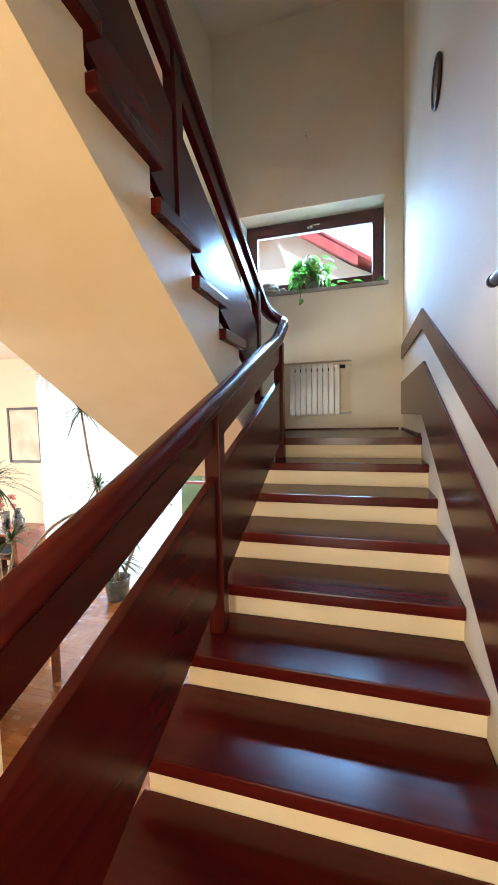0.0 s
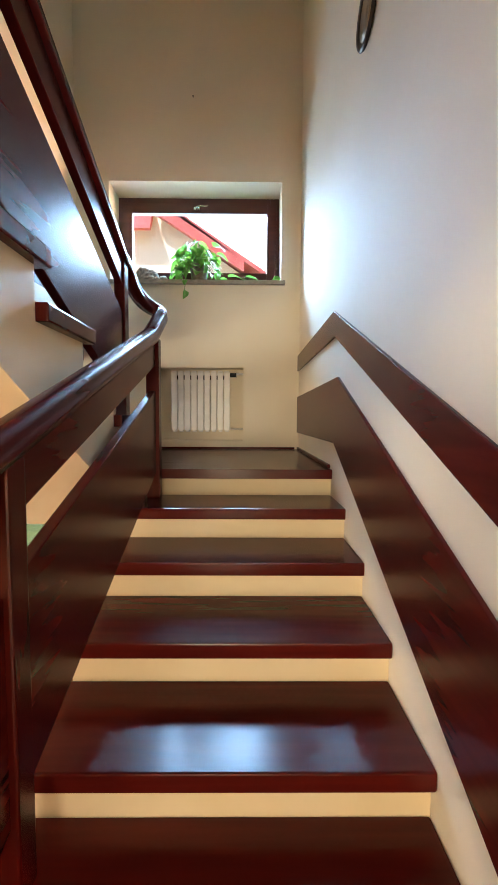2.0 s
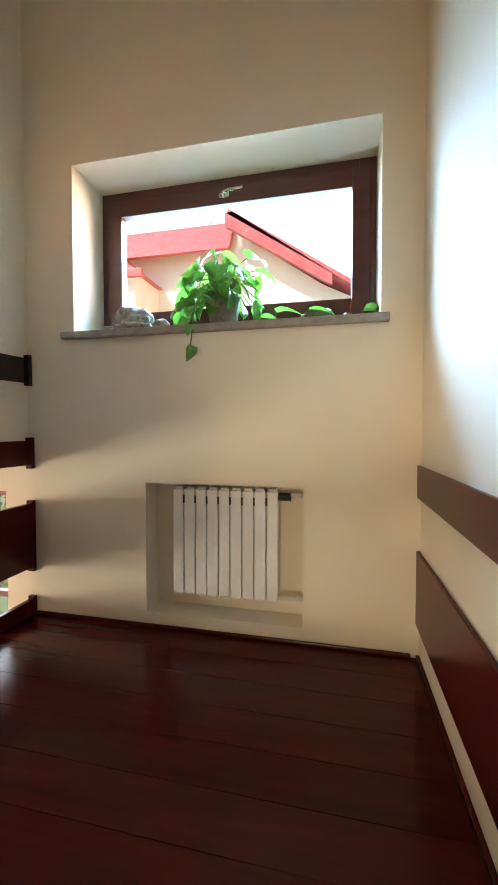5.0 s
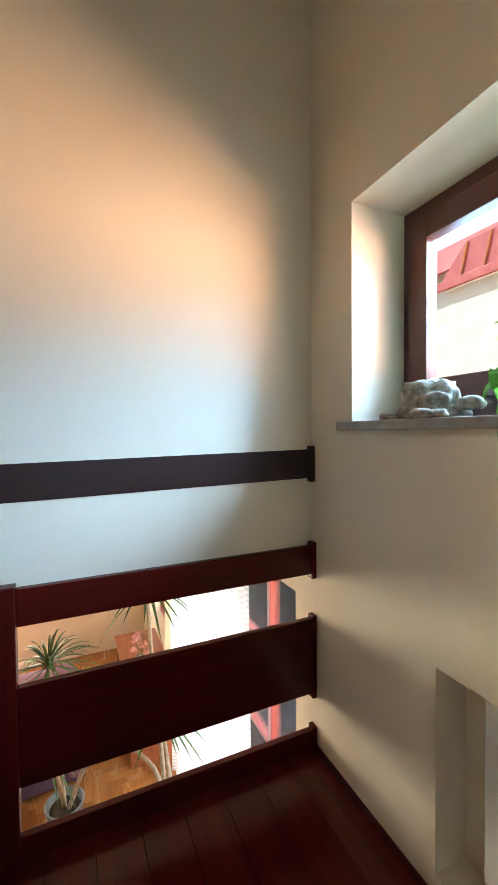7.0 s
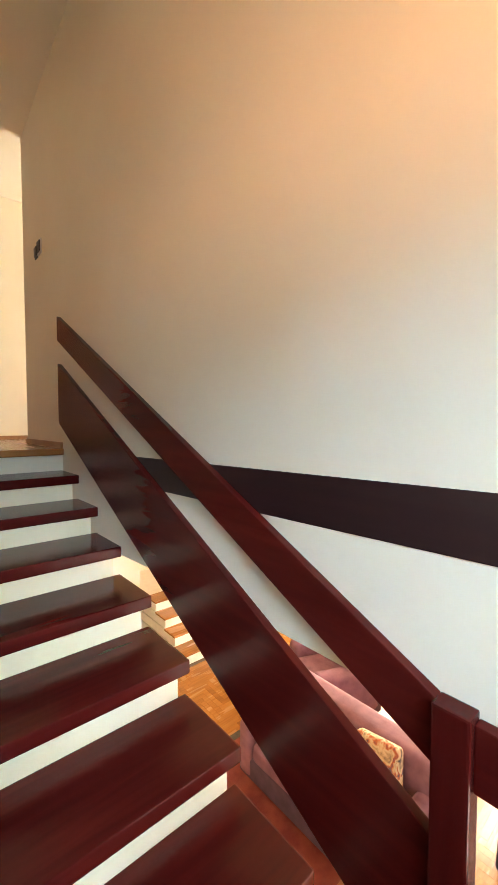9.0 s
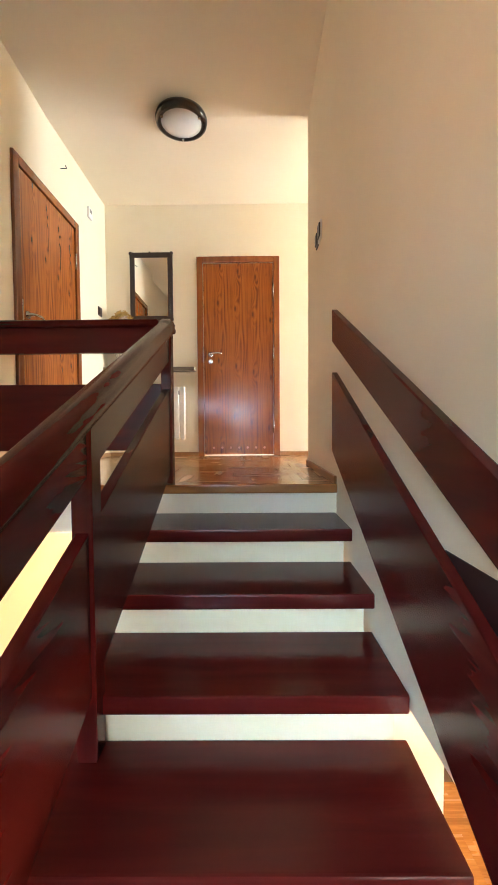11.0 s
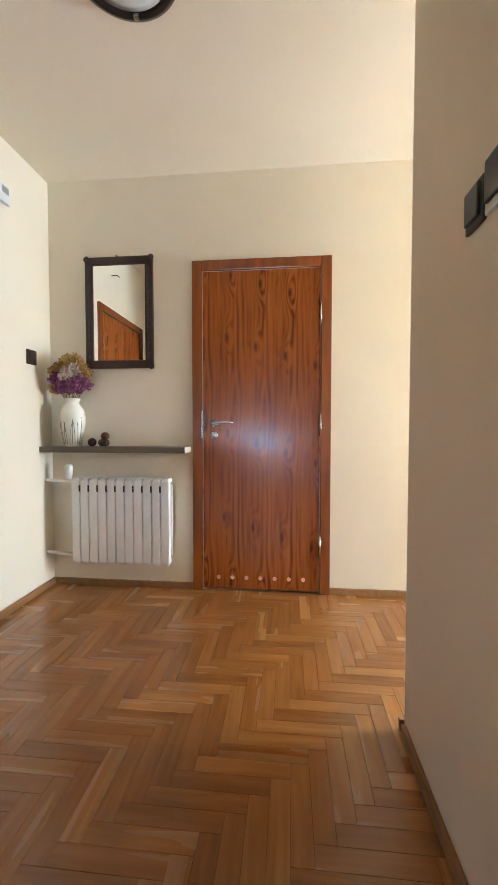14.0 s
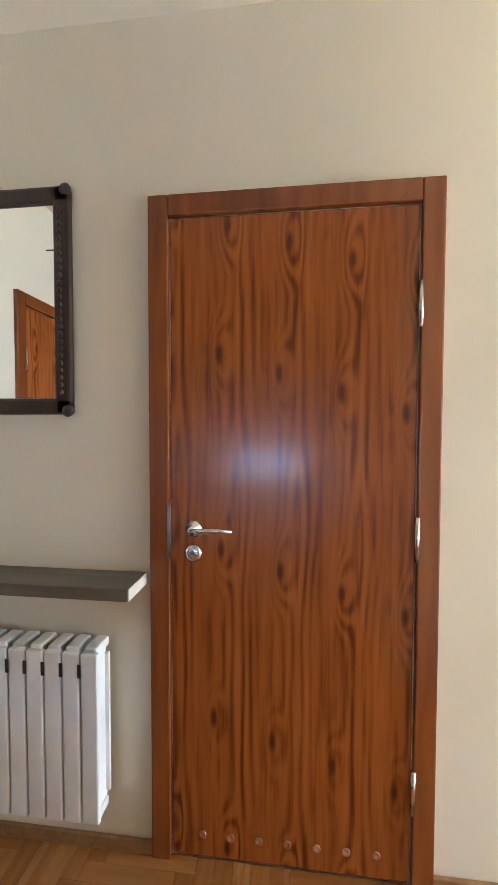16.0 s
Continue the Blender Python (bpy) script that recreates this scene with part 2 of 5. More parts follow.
def wall_with_holes(axis, c0, c1, a0, a1, z0, z1, holes):
    """A wall of thickness c0..c1 across axis, running a0..a1, with (a, b, lo, hi) openings."""
    xs = sorted({a0, a1, *[h[0] for h in holes], *[h[1] for h in holes]})
    zs = sorted({z0, z1, *[h[2] for h in holes], *[h[3] for h in holes]})
    bm = bmesh.new()
    keep = {}
    for i in range(len(xs) - 1):
        for j in range(len(zs) - 1):
            mx, mz = (xs[i] + xs[i + 1]) / 2, (zs[j] + zs[j + 1]) / 2
            keep[i, j] = not any(h[0] < mx < h[1] and h[2] < mz < h[3] for h in holes)

    def P(u, w, c):
        return (c, u, w) if axis == 0 else (u, c, w)
    vs = {}

    def V(u, w, c):
        key = (round(u, 5), round(w, 5), c)
        if key not in vs:
            vs[key] = bm.verts.new(P(u, w, c))
        return vs[key]
    for (i, j), k in keep.items():
        if not k:
            continue
        u0, u1, w0, w1 = xs[i], xs[i + 1], zs[j], zs[j + 1]
        for c in (c0, c1):
            bm.faces.new((V(u0, w0, c), V(u1, w0, c), V(u1, w1, c), V(u0, w1, c)))
        for di, dj, e in ((-1, 0, ((u0, w0), (u0, w1))), (1, 0, ((u1, w0), (u1, w1))), (0, -1, ((u0, w0), (u1, w0))), (0, 1, ((u0, w1), (u1, w1)))):
            if not keep.get((i + di, j + dj), False):
                (p, q), (r, s) = e
                bm.faces.new((V(p, q, c0), V(r, s, c0), V(r, s, c1), V(p, q, c1)))
    bmesh.ops.recalc_face_normals(bm, faces=bm.faces[:])
    return bm


# ---- levels and lines of the plan ----
R = 0.152                     # riser
L = 9 * R                     # landing
F = 18 * R                    # upper floor
LF = -0.66                    # sunken living room
G1, G2 = 0.321, 0.3145        # goings of the two flights
YN, YS = 1.486, -4.496        # north and south walls
XW, XE = -2.045, -0.10        # stair west wall, hall east wall
YT = -2.345                   # edge of the upper floor
CEIL_HALL, CEIL_N = 5.34, 5.80
NOSE, THICK = 0.035, 0.054


def pitch1(y):
    return L + R / G1 * y


def pitch2(y):
    return F - R / G2 * (y - YT)


# ---- setting ----
WX0, WX1, WZ0, WZ1 = -1.746, -0.178, 2.915, 3.795
NX0, NX1, NZ0, NZ1 = -1.336, -0.522, 1.447, 2.124
LX0, LX1 = -4.75, -2.20
structure("wall_north", wall_with_holes(1, YN, YN + 0.14, -7.2, 0.3, LF - 0.1, 6.1,
          [(WX0, WX1, WZ0 - 0.034, WZ1), (NX0, NX1, NZ0, NZ1), (LX0, LX1, LF, 2.05), (-6.6, -5.5, 0.1, 2.05)]), WALL, "cream painted plaster wall with deep window reveals", "wall")
structure("wall_north_outer", wall_with_holes(1, YN + 0.14, YN + 0.42, -7.2, 0.3, LF - 0.1, 6.1,
          [(WX0, WX1, WZ0 - 0.034, WZ1), (LX0, LX1, LF, 2.05), (-6.6, -5.5, 0.1, 2.05)]), WALL, "outer half of the thick north wall", "wall")
structure("wall_east", bm_box(0, 0.3, -6.8, YN, -0.1, 6.1), WALL, "cream painted plaster wall beside the lower flight", "wall")
structure("wall_hall_east", wall_with_holes(0, XE, -0.001, YS, -2.47, F, 5.75, [(-3.72, -2.86, F, F + 2.0)]), WALL, "cream painted wall of the upper hall", "wall")
structure("wall_hall_south", wall_with_holes(1, YS - 0.2, YS, XC, -0.001, F, 5.6, [(-1.835, -1.12, F, F + 2.0)]), WALL, "cream painted end wall of the upper hall", "wall")
structure("wall_stair_west", bm_prism([(-3.39, 2.215), (-1.45, 2.23), (-0.35, 2.285), (YN, 2.30), (YN, 6.1), (-3.39, 6.1)], 0, XW - 0.2, XW), WALL, "cream painted wall above the living room opening", "wall")
structure("wall_corridor", bm_box(XC, XW - 0.2, -3.39, -3.19, F, 5.6), WALL, "cream corridor wall", "wall")
structure("wall_corridor_west", wall_with_holes(0, XC, XC + 0.2, YS, -3.39, F, 5.6, [(-4.4, -3.5, F + 0.3, F + 1.8)]), WALL, "corridor end wall with window opening", "wall")
structure("ceiling", bm_prism([(YS - 0.2, CEIL_HALL), (-3.35, CEIL_HALL), (YN + 0.3, CEIL_N), (YN + 0.3, CEIL_N + 0.5), (YS - 0.2, CEIL_HALL + 0.5)], 0, XC, 0.3), CEIL, "cream painted plaster ceiling", "ceiling")
structure("slab_upper", join(bm_box(XC, -0.001, YS - 0.2, YT - 0.03, F - 0.24, F - 0.022), bm_box(-7.2, XW, -6.8, YT - 0.03, 2.42, F - 0.241), bm_box(-7.2, XW - 0.2, YT - 0.03, YN, 2.42, 2.7), bm_box(XW, -0.001, -6.8, YT - 0.28, 2.42, F - 0.242)), CEIL, "white ceiling slab over the living room", "ceiling")
structure("floor_entrance", bm_box(XW, 0, -6.8, -2.45, -0.2, -0.012), OAK_X, "oak parquet floor of the entrance level", "floor")
structure("floor_living", bm_box(-7.2, 0, -6.8, YN, LF - 0.2, LF - 0.004), SUBFLOOR, "warm oak parquet floor of the living room", "floor")
structure("wall_living_west", wall_with_holes(0, -7.4, -7.2, -6.8, YN + 0.42, LF - 0.1, 2.9, [(-3.2, -0.4, LF + 0.05, 1.9)]), WALL, "living room wall with large window opening", "wall")
structure("wall_south_lower", wall_with_holes(1, -7.0, -6.8, -7.2, 0.3, LF - 0.1, 2.9, [(-1.7, -0.3, 0.3, 2.1)]), WALL, "cream end wall of the entrance", "wall")
structure("ground", bm_box(-150, 150, -150, 150, LF - 0.5, LF - 0.3), plain("lawn", (0.05, 0.09, 0.02), (0.09, 0.13, 0.035), 0.9, 3), "green lawn around the house", "ground")

# ---- stairs ----
def tread_bm(x0, x1, y0, y1, z):
    """A thick tread with rounded nosing; z is its top."""
    return bm_box(x0, x1, y0, y1, z - THICK, z, 0.006, 2)


lower = thing("lower_stair_flight", "lower flight of dark red mahogany treads with cream risers", "stairs", (-0.5, -1.4, 0))
X1 = -1.105
pts = [(-8 * G1 + NOSE, -0.01)]
for k in range(8, -1, -1):
    y, z = -k * G1 + NOSE, L - k * R - THICK
    pts += [(y, z), (y + G1 if k else 0.06, z)]
pts += [(0.06, L - 0.30), (-0.1, L - 0.36), (-8 * G1 + 0.62, -0.01)]
part("stair_body", bm_prism(pts, 0, X1 + 0.022, -0.001), RISER, lower, "cream painted risers and side of the flight")
for k in range(8, 0, -1):
    part("tread", tread_bm(X1, -0.002, -k * G1, -(k - 1) * G1 + NOSE, L - k * R), MAHO_X, lower)

landing = thing("stair_landing", "dark red mahogany landing floor with cream underside", "landing", (-1.0, 0.7, L))
part("landing_slab", bm_box(XW + 0.03, -0.001, 0.06, YN - 0.001, L - 0.30, L - THICK), RISER, landing, "cream painted slab")
nb = 9
for i in range(nb):
    y0, y1 = i * YN / nb, (i + 1) * YN / nb
    x0 = X1 if i == 0 else XW + 0.002
    part("plank", bm_box(x0, -0.002, y0 + 0.0006, y1 - 0.0006, L - THICK, L, 0.0012, 1), MAHO_X, landing)

upper = thing("upper_stair_flight", "upper flight of dark red mahogany treads with cream risers", "stairs", (-1.55, -1.0, L))
X2 = -1.04
pts = [(YT + 8 * G2 - NOSE, L - 0.001)]
for k in range(8, 0, -1):
    y, z = YT + k * G2 - NOSE, F - k * R - THICK
    pts += [(y, z), (y - G2, z)]
pts += [(YT - NOSE, F - 0.04), (YT - NOSE - 0.02, F - 0.04), (YT - NOSE - 0.02, F - 0.30), (-0.09, L - 0.295)]
part("stair_body", bm_prism(pts, 0, XW + 0.035, X2 - 0.035), RISER, upper, "cream painted risers, sides and sloping underside")
for k in range(1, 9):
    y = YT + k * G2
    part("tread", tread_bm(XW + 0.004 if k < 4 else XW, X2, y - G2 - NOSE, y, F - k * R), MAHO_X, upper)

# ---- railings ----
BT = 0.036


def board(name, x, y0, y1, line, top, bot, parent, th=BT, mat=None):
    """A sloping board between two uprights, its edges at heights top and bot over line(y)."""
    return part(name, bm_prism([(y0, line(y0) + bot), (y1, line(y1) + bot), (y1, line(y1) + top), (y0, line(y0) + top)], 0, x - th / 2, x + th / 2, 0.004), mat or MAHO, parent)


def post(x, y, z0, z1, parent, w=0.058, d=0.07):
    return part("post", bm_box(x - w / 2, x + w / 2, y - d / 2, y + d / 2, z0, z1, 0.006), MAHO_Z, parent)


HAND = [(0.036, 0.0), (0.040, 0.014), (0.038, 0.026), (0.034, 0.034), (0.036, 0.046), (0.030, 0.062), (0.015, 0.071), (-0.015, 0.071), (-0.030, 0.062), (-0.036, 0.046), (-0.034, 0.034), (-0.038, 0.026), (-0.040, 0.014), (-0.036, 0.0)]

def rise1(y):
    """Line of the lower railing, a little flatter than the steps."""
    return L + (R / G1 - 0.10) * y


def rise2(y):
    """Line of the upper railing, a little steeper towards the landing."""
    return pitch2(y) + 0.03 * (y + 2.4)


def smooth_path(pts, n=6):
    """Points of a smooth curve through pts."""
    pp, out = [Vector(p) for p in pts], []
    for i in range(len(pp) - 1):
        p0, p1, p2, p3 = pp[max(0, i - 1)], pp[i], pp[i + 1], pp[min(len(pp) - 1, i + 2)]
        for j in range(n):
            u = j / n
            out.append(0.5 * (2 * p1 + (p2 - p0) * u + (2 * p0 - 5 * p1 + 4 * p2 - p3) * u * u + (3 * p1 - p0 - 3 * p2 + p3) * u ** 3))
    return out + [pp[-1]]


XR1, XR2 = -1.003, -1.155
NE, PT2 = -2.455, -0.10
rail1 = thing("lower_railing", "dark red wooden railing with two wide boards and moulded handrail", "railing", (XR1, -1.4, 0.5), "stair railings")
P1 = [-2.70, -1.415, -0.042]
for i, y in enumerate(P1):
    base = 0.0 if i == 0 else L - math.ceil(-y / G1) * R
    post(XR1, y, base, rise1(y) + 0.735, rail1, 0.07, 0.066)
for a, b in zip(P1, P1[1:]):
    board("rail_board", XR1, a + 0.03, b - 0.03, rise1, 0.735, 0.60, rail1)
    y0, y1 = a + 0.03, b - 0.03
    part("rail_board", bm_prism([(y0, pitch1(y0) + 0.02 - 0.06 * y0), (y1, pitch1(y1) + 0.02 - 0.06 * y1), (y1, rise1(y1) + 0.465), (y0, rise1(y0) + 0.465)], 0, XR1 - BT / 2, XR1 + BT / 2, 0.004), MAHO, rail1)
low = [(XR1, y, rise1(y) + 0.73) for y in (-2.82, -2.0, -1.2, -0.5, -0.10)]
neck = smooth_path([low[-1], (XR1 + 0.002, 0.06, 2.165), (XR1 + 0.002, 0.15, 2.225), (-1.028, 0.210, 2.262), (-1.078, 0.205, 2.292), (-1.122, 0.140, 2.330), (-1.147, 0.060, 2.385), (XR2, -0.02, 2.445), (XR2, -0.10, rise2(-0.10) + 0.745)])
part("handrail", bm_sweep(low[:-1] + neck, HAND), MAHO, rail1, "moulded handrail sweeping up into the next flight")

rail2 = thing("upper_railing", "dark red wooden railing with two wide boards along the upper flight", "railing", (XR2, -1.0, L), "stair railings")
P2 = [PT2, -1.39, NE]
for i, y in enumerate(P2):
    base = (F - 8 * R, F - 4 * R, F)[i]
    post(XR2, y, base, rise2(y) + 0.75 if i < 2 else F + 0.84, rail2, 0.056, 0.07)
for a, b in zip(P2, P2[1:]):
    board("rail_board", XR2, b + 0.03, a - 0.03, rise2, 0.75, 0.61, rail2)
    board("rail_board", XR2, b + 0.03, a - 0.03, rise2, 0.465, 0.02, rail2)
part("handrail", bm_sweep(smooth_path([(XR2, y, rise2(y) + 0.745) for y in (-0.101, -0.4, -1.2, -2.0, NE + 0.12, NE + 0.06)] + [(XR2, NE + 0.005, F + 0.803), (XR2, NE - 0.05, F + 0.806)], 4), HAND), MAHO, rail2, "moulded handrail")

guard = thing("landing_guard", "dark red wooden guard rail across the stairwell opening", "railing", (-0.6, NE, F), "stair railings")
for z0, z1 in ((0.695, 0.83), (0.175, 0.53)):
    part("rail_board", bm_box(XR2 + 0.03, XE, NE - BT / 2, NE + BT / 2, F + z0, F + z1, 0.004), MAHO_X, guard)
part("handrail", bm_sweep([(XR2 + 0.042, NE, F + 0.83), (XE, NE, F + 0.83)], [(a, b * 0.6) for a, b in HAND]), MAHO_X, guard)
part("post", bm_box(XE - 0.06, XE - 0.003, NE - 0.03, NE + 0.03, F, F + 0.83, 0.005), MAHO_Z, guard)

# boards on the east wall of the lower flight, with a level return over the landing
wallrail1 = thing("wall_boards_lower", "two dark red wooden boards fixed to the wall along the stairs", "wall rail", (-0.03, -1.0, 1.0), "stair railings")
YE = -2.75
for t0, b0, top, bot, t1, b1 in ((1.045, 0.890, (-0.028, 2.246), (-0.060, 2.103), 2.240, 2.095), (0.700, 0.200, (-0.140, 1.878), (-0.080, 1.525), 1.858, 1.525)):
    part("wall_board", bm_prism([(YE, b0), bot, (YN - 0.004, b1), (YN - 0.004, t1), top, (YE, t0)], 0, -0.018, -0.003, 0.004), MAHO, wallrail1)

# west side of the upper flight and the landing
XB = XW + 0.018
NWY, NWT = 0.220, 2.353
wallrail2 = thing("wall_boards_upper", "two dark red wooden boards climbing along the upper flight", "wall rail", (XB, -1.0, 2.0), "stair railings")
for ta, ba, tb, bb in ((3.622, 3.462, 2.352, 2.208), (3.307, 2.910, 2.055, 1.655)):
    ya, yb = -2.345, NWY - 0.036
    part("rail_board", bm_prism([(ya, ba), (yb, bb), (yb, tb), (ya, ta)], 0, XW + 0.003, XW + 0.031, 0.004), MAHO, wallrail2)
guard2 = thing("landing_railing", "dark red wooden landing railing with a square newel and three boards", "railing", (XB, 0.9, L), "stair railings")
part("newel", bm_box(XW + 0.0012, XW + 0.052, NWY - 0.037, NWY + 0.037, L, NWT, 0.006), MAHO_Z, guard2)
for z0, z1 in ((2.204, 2.338), (1.632, 1.990), (L + 0.002, 1.455)):
    part("rail_board", bm_box(XB - 0.015, XB + 0.014, NWY + 0.037, YN - 0.024, z0, z1, 0.004), MAHO, guard2)
    part("end_plate", bm_box(XB - 0.016, XB + 0.024, YN - 0.026, YN - 0.002, max(L + 0.003, z0 - 0.02), z1 + 0.018, 0.003), MAHO_Z, guard2)
band = thing("wall_band", "nearly black wooden board fixed along the wall", "wall rail", (XW, 0.2, 2.7))
part("board", bm_prism([(-1.22, 2.612), (YN - 0.02, 2.655), (YN - 0.02, 2.792), (-1.22, 2.748)], 0, XW + 0.0005, XW + 0.0025, 0.0008), DARKBAND, band)
part("end_plate", bm_box(XW + 0.0005, XW + 0.034, YN - 0.026, YN - 0.002, 2.640, 2.808, 0.003), DARKBAND, band)

# ---- upper floor edge, skirtings ----
structure("floor_upper", join(bm_box(XW - 0.1, XE, YS, YT - 0.076, F - 0.022, F - 0.0125), bm_box(XC + 0.2, XW - 0.1, YS, -3.38, F - 0.022, F - 0.0125)), SUBFLOOR, "subfloor below the parquet", "floor")
edge = thing("floor_edging", "oak nosing along the top of the stairs", "floor edging", (-1.6, YT, F))
part("nosing", bm_box(XW, X2, YT - 0.075, YT, F - 0.045, F + 0.001, 0.008, 3), OAK_X, edge)
part("nosing", bm_box(X2 + 0.002, XE, YT - 0.09, YT - 0.02, F - 0.045, F + 0.001, 0.008, 3), OAK_X, edge)


def skirting(name, x0, x1, y0, y1, z, h, mat):
    structure(name, bm_box(x0, x1, y0, y1, z, z + h, 0.004), mat, "narrow wooden skirting board", "baseboard")


skirting("baseboard_landing_north", XW + 0.045, -0.037, YN - 0.016, YN - 0.001, L + 0.001, 0.018, MAHO_X)
skirting("baseboard_landing_east", -0.018, -0.001, 0.06, YN - 0.017, L + 0.001, 0.022, MAHO)
skirting("baseboard_hall_west", XW + 0.001, XW + 0.017, -3.372, -2.36, F, 0.042, OAKTRIM)
skirting("baseboard_hall_corner", XW - 0.3, XW + 0.017, -3.406, -3.390, F, 0.042, OAKTRIM)
skirting("baseboard_hall_south", -1.052, XE - 0.017, YS + 0.001, YS + 0.016, F, 0.042, OAKTRIM)
skirting("baseboard_hall_corridor", XC + 0.2, -1.905, YS + 0.001, YS + 0.016, F, 0.042, OAKTRIM)
skirting("baseboard_hall_east", XE - 0.016, XE - 0.001, YS + 0.001, -3.80, F, 0.042, OAKTRIM)

# ---- stair window ----
win = tagged(new("window_1"), "wide wooden tilt window with dark red frame in a deep reveal", "window", kind="structure")
YF = 1.745


def frame_bm(x0, x1, z0, z1, w, y0, y1, bevel=0.004):
    return join(bm_box(x0, x0 + w, y0, y1, z0, z1, bevel), bm_box(x1 - w, x1, y0, y1, z0, z1, bevel),
                bm_box(x0 + w, x1 - w, y0, y1, z0, z0 + w, bevel), bm_box(x0 + w, x1 - w, y0, y1, z1 - w, z1, bevel))


part("window_frame", frame_bm(WX0, WX1, WZ0, WZ1, 0.085, YF + 0.02, YF + 0.09), WINWOOD, win)
sash = part("sash", frame_bm(WX0 + 0.045, WX1 - 0.03, WZ0 + 0.075, WZ1 - 0.06, 0.09, YF, YF + 0.06), WINWOOD, win)
g = part("pane", bm_box(WX0 + 0.12, WX1 - 0.11, YF + 0.03, YF + 0.045, WZ0 + 0.155, WZ1 - 0.14), GLASS, win)
g.visible_shadow = False
hx = (WX0 + WX1) / 2 - 0.02
part("handle", join(bm_box(hx - 0.03, hx + 0.03, YF - 0.012, YF, WZ1 - 0.125, WZ1 - 0.095, 0.004), bm_tube([(hx, YF - 0.01, WZ1 - 0.11), (hx, YF - 0.04, WZ1 - 0.11), (hx + 0.03, YF - 0.047, WZ1 - 0.108), (hx + 0.115, YF - 0.045, WZ1 - 0.102)], 0.008)), CHROME, sash)
part("window_sill", bm_box(-1.802, -0.142, YN - 0.04, YF + 0.02, WZ0 - 0.035, WZ0, 0.005), STONE_SILL, win, "grey stone window sill")


# ---- radiators ----
def radiator(name, x0, z0, n, pitch, h, y0, y1, face, label):
    """Aluminium sections side by side; face is the sign of y at its front."""
    ob = thing(name, label, "radiator", (x0, (y0 + y1) / 2, z0))
    for i in range(n):
        a, b = x0 + i * pitch + 0.001, x0 + (i + 1) * pitch - 0.003
        yf, yb = (y1, y0) if face > 0 else (y0, y1)
        s = 1 if face > 0 else -1
        front = bm_box(a, b, min(yf, yf - s * 0.018), max(yf, yf - s * 0.018), z0 + 0.015, z0 + h - 0.012, 0.007, 3)
        core = bm_box(a + pitch * 0.3, b - pitch * 0.3, min(yf - s * 0.017, yb), max(yf - s * 0.017, yb), z0 + 0.03, z0 + h - 0.02, 0.004)
        fin = bm_box(a + 0.004, b - 0.004, min(yb, yb + s * 0.01), max(yb, yb + s * 0.01), z0 + 0.05, z0 + h - 0.05, 0.003)
        cap = bm_box(a + 0.006, b - 0.006, min(yf - s * 0.012, yb), max(yf - s * 0.012, yb), z0 + h - 0.03, z0 + h, 0.008, 3)
        foot = bm_box(a + 0.012, b - 0.012, min(yf - s * 0.012, yb), max(yf - s * 0.012, yb), z0, z0 + 0.03, 0.008, 3)
        sec = part("section", join(front, core, fin, cap, foot), WHITE_ENAMEL, ob)
        if i:
            slot = bm_box(a - 0.006, a + 0.004, min(yf - s * 0.001, yf + s * 0.0015), max(yf - s * 0.001, yf + s * 0.0015), z0 + h - 0.085, z0 + h - 0.045)
            part("slot", slot, BLACK, sec)
    return ob


rad1 = radiator("stair_radiator", -1.205, 1.525, 9, 0.0622, 0.578, YN + 0.045, YN + 0.125, -1, "white ribbed aluminium radiator in a wall niche")
part("valve", join(bm_tube([(-0.678, YN + 0.07, 2.065), (-0.5888, YN + 0.07, 2.065)], 0.02, 14), bm_tube([(-0.5888, YN + 0.07, 2.065), (-0.588, YN + 0.07, 2.065)], 0.026, 14)), BLACK, rad1, "black thermostatic valve")
part("pipe", bm_tube([(-0.678, YN + 0.07, 1.555), (-0.598, YN + 0.07, 1.555), (-0.523, YN + 0.07, 1.555)], 0.011), WHITE_ENAMEL, rad1)
part("pipe", bm_tube([(-0.598, YN + 0.07, 2.075), (-0.523, YN + 0.07, 2.075)], 0.011), WHITE_ENAMEL, rad1)
rad2 = radiator("hall_radiator", -0.925, F + 0.175, 11, 0.0575, 0.545, YS + 0.03, YS + 0.12, 1, "white ribbed aluminium radiator under the hall shelf")
part("valve", bm_lathe([(0.012, 0), (0.02, 0.01), (0.02, 0.03), (0.024, 0.04), (0.024, 0.09), (0.015, 0.10)], 16, pose(-0.255, YS + 0.075, F + 0.70)), WHITE_ENAMEL, rad2, "white and chrome thermostatic valve")
part("pipe", bm_tube([(-0.29, YS + 0.075, F + 0.69), (-0.255, YS + 0.075, F + 0.69), (-0.18, YS + 0.075, F + 0.695), (-0.102, YS + 0.075, F + 0.70)], 0.010), WHITE_ENAMEL, rad2)
part("pipe", bm_tube([(-0.29, YS + 0.075, F + 0.22), (-0.20, YS + 0.075, F + 0.225), (-0.102, YS + 0.075, F + 0.235)], 0.010), WHITE_ENAMEL, rad2)


# unseen dark panel added behind the door so no daylight leaks under it
structure("wall_door_back", bm_box(-1.95, -1.0, YS - 0.26, YS - 0.201, F, F + 2.1), DARKBAND, "dark panel added behind the hall door to block light", "wall")

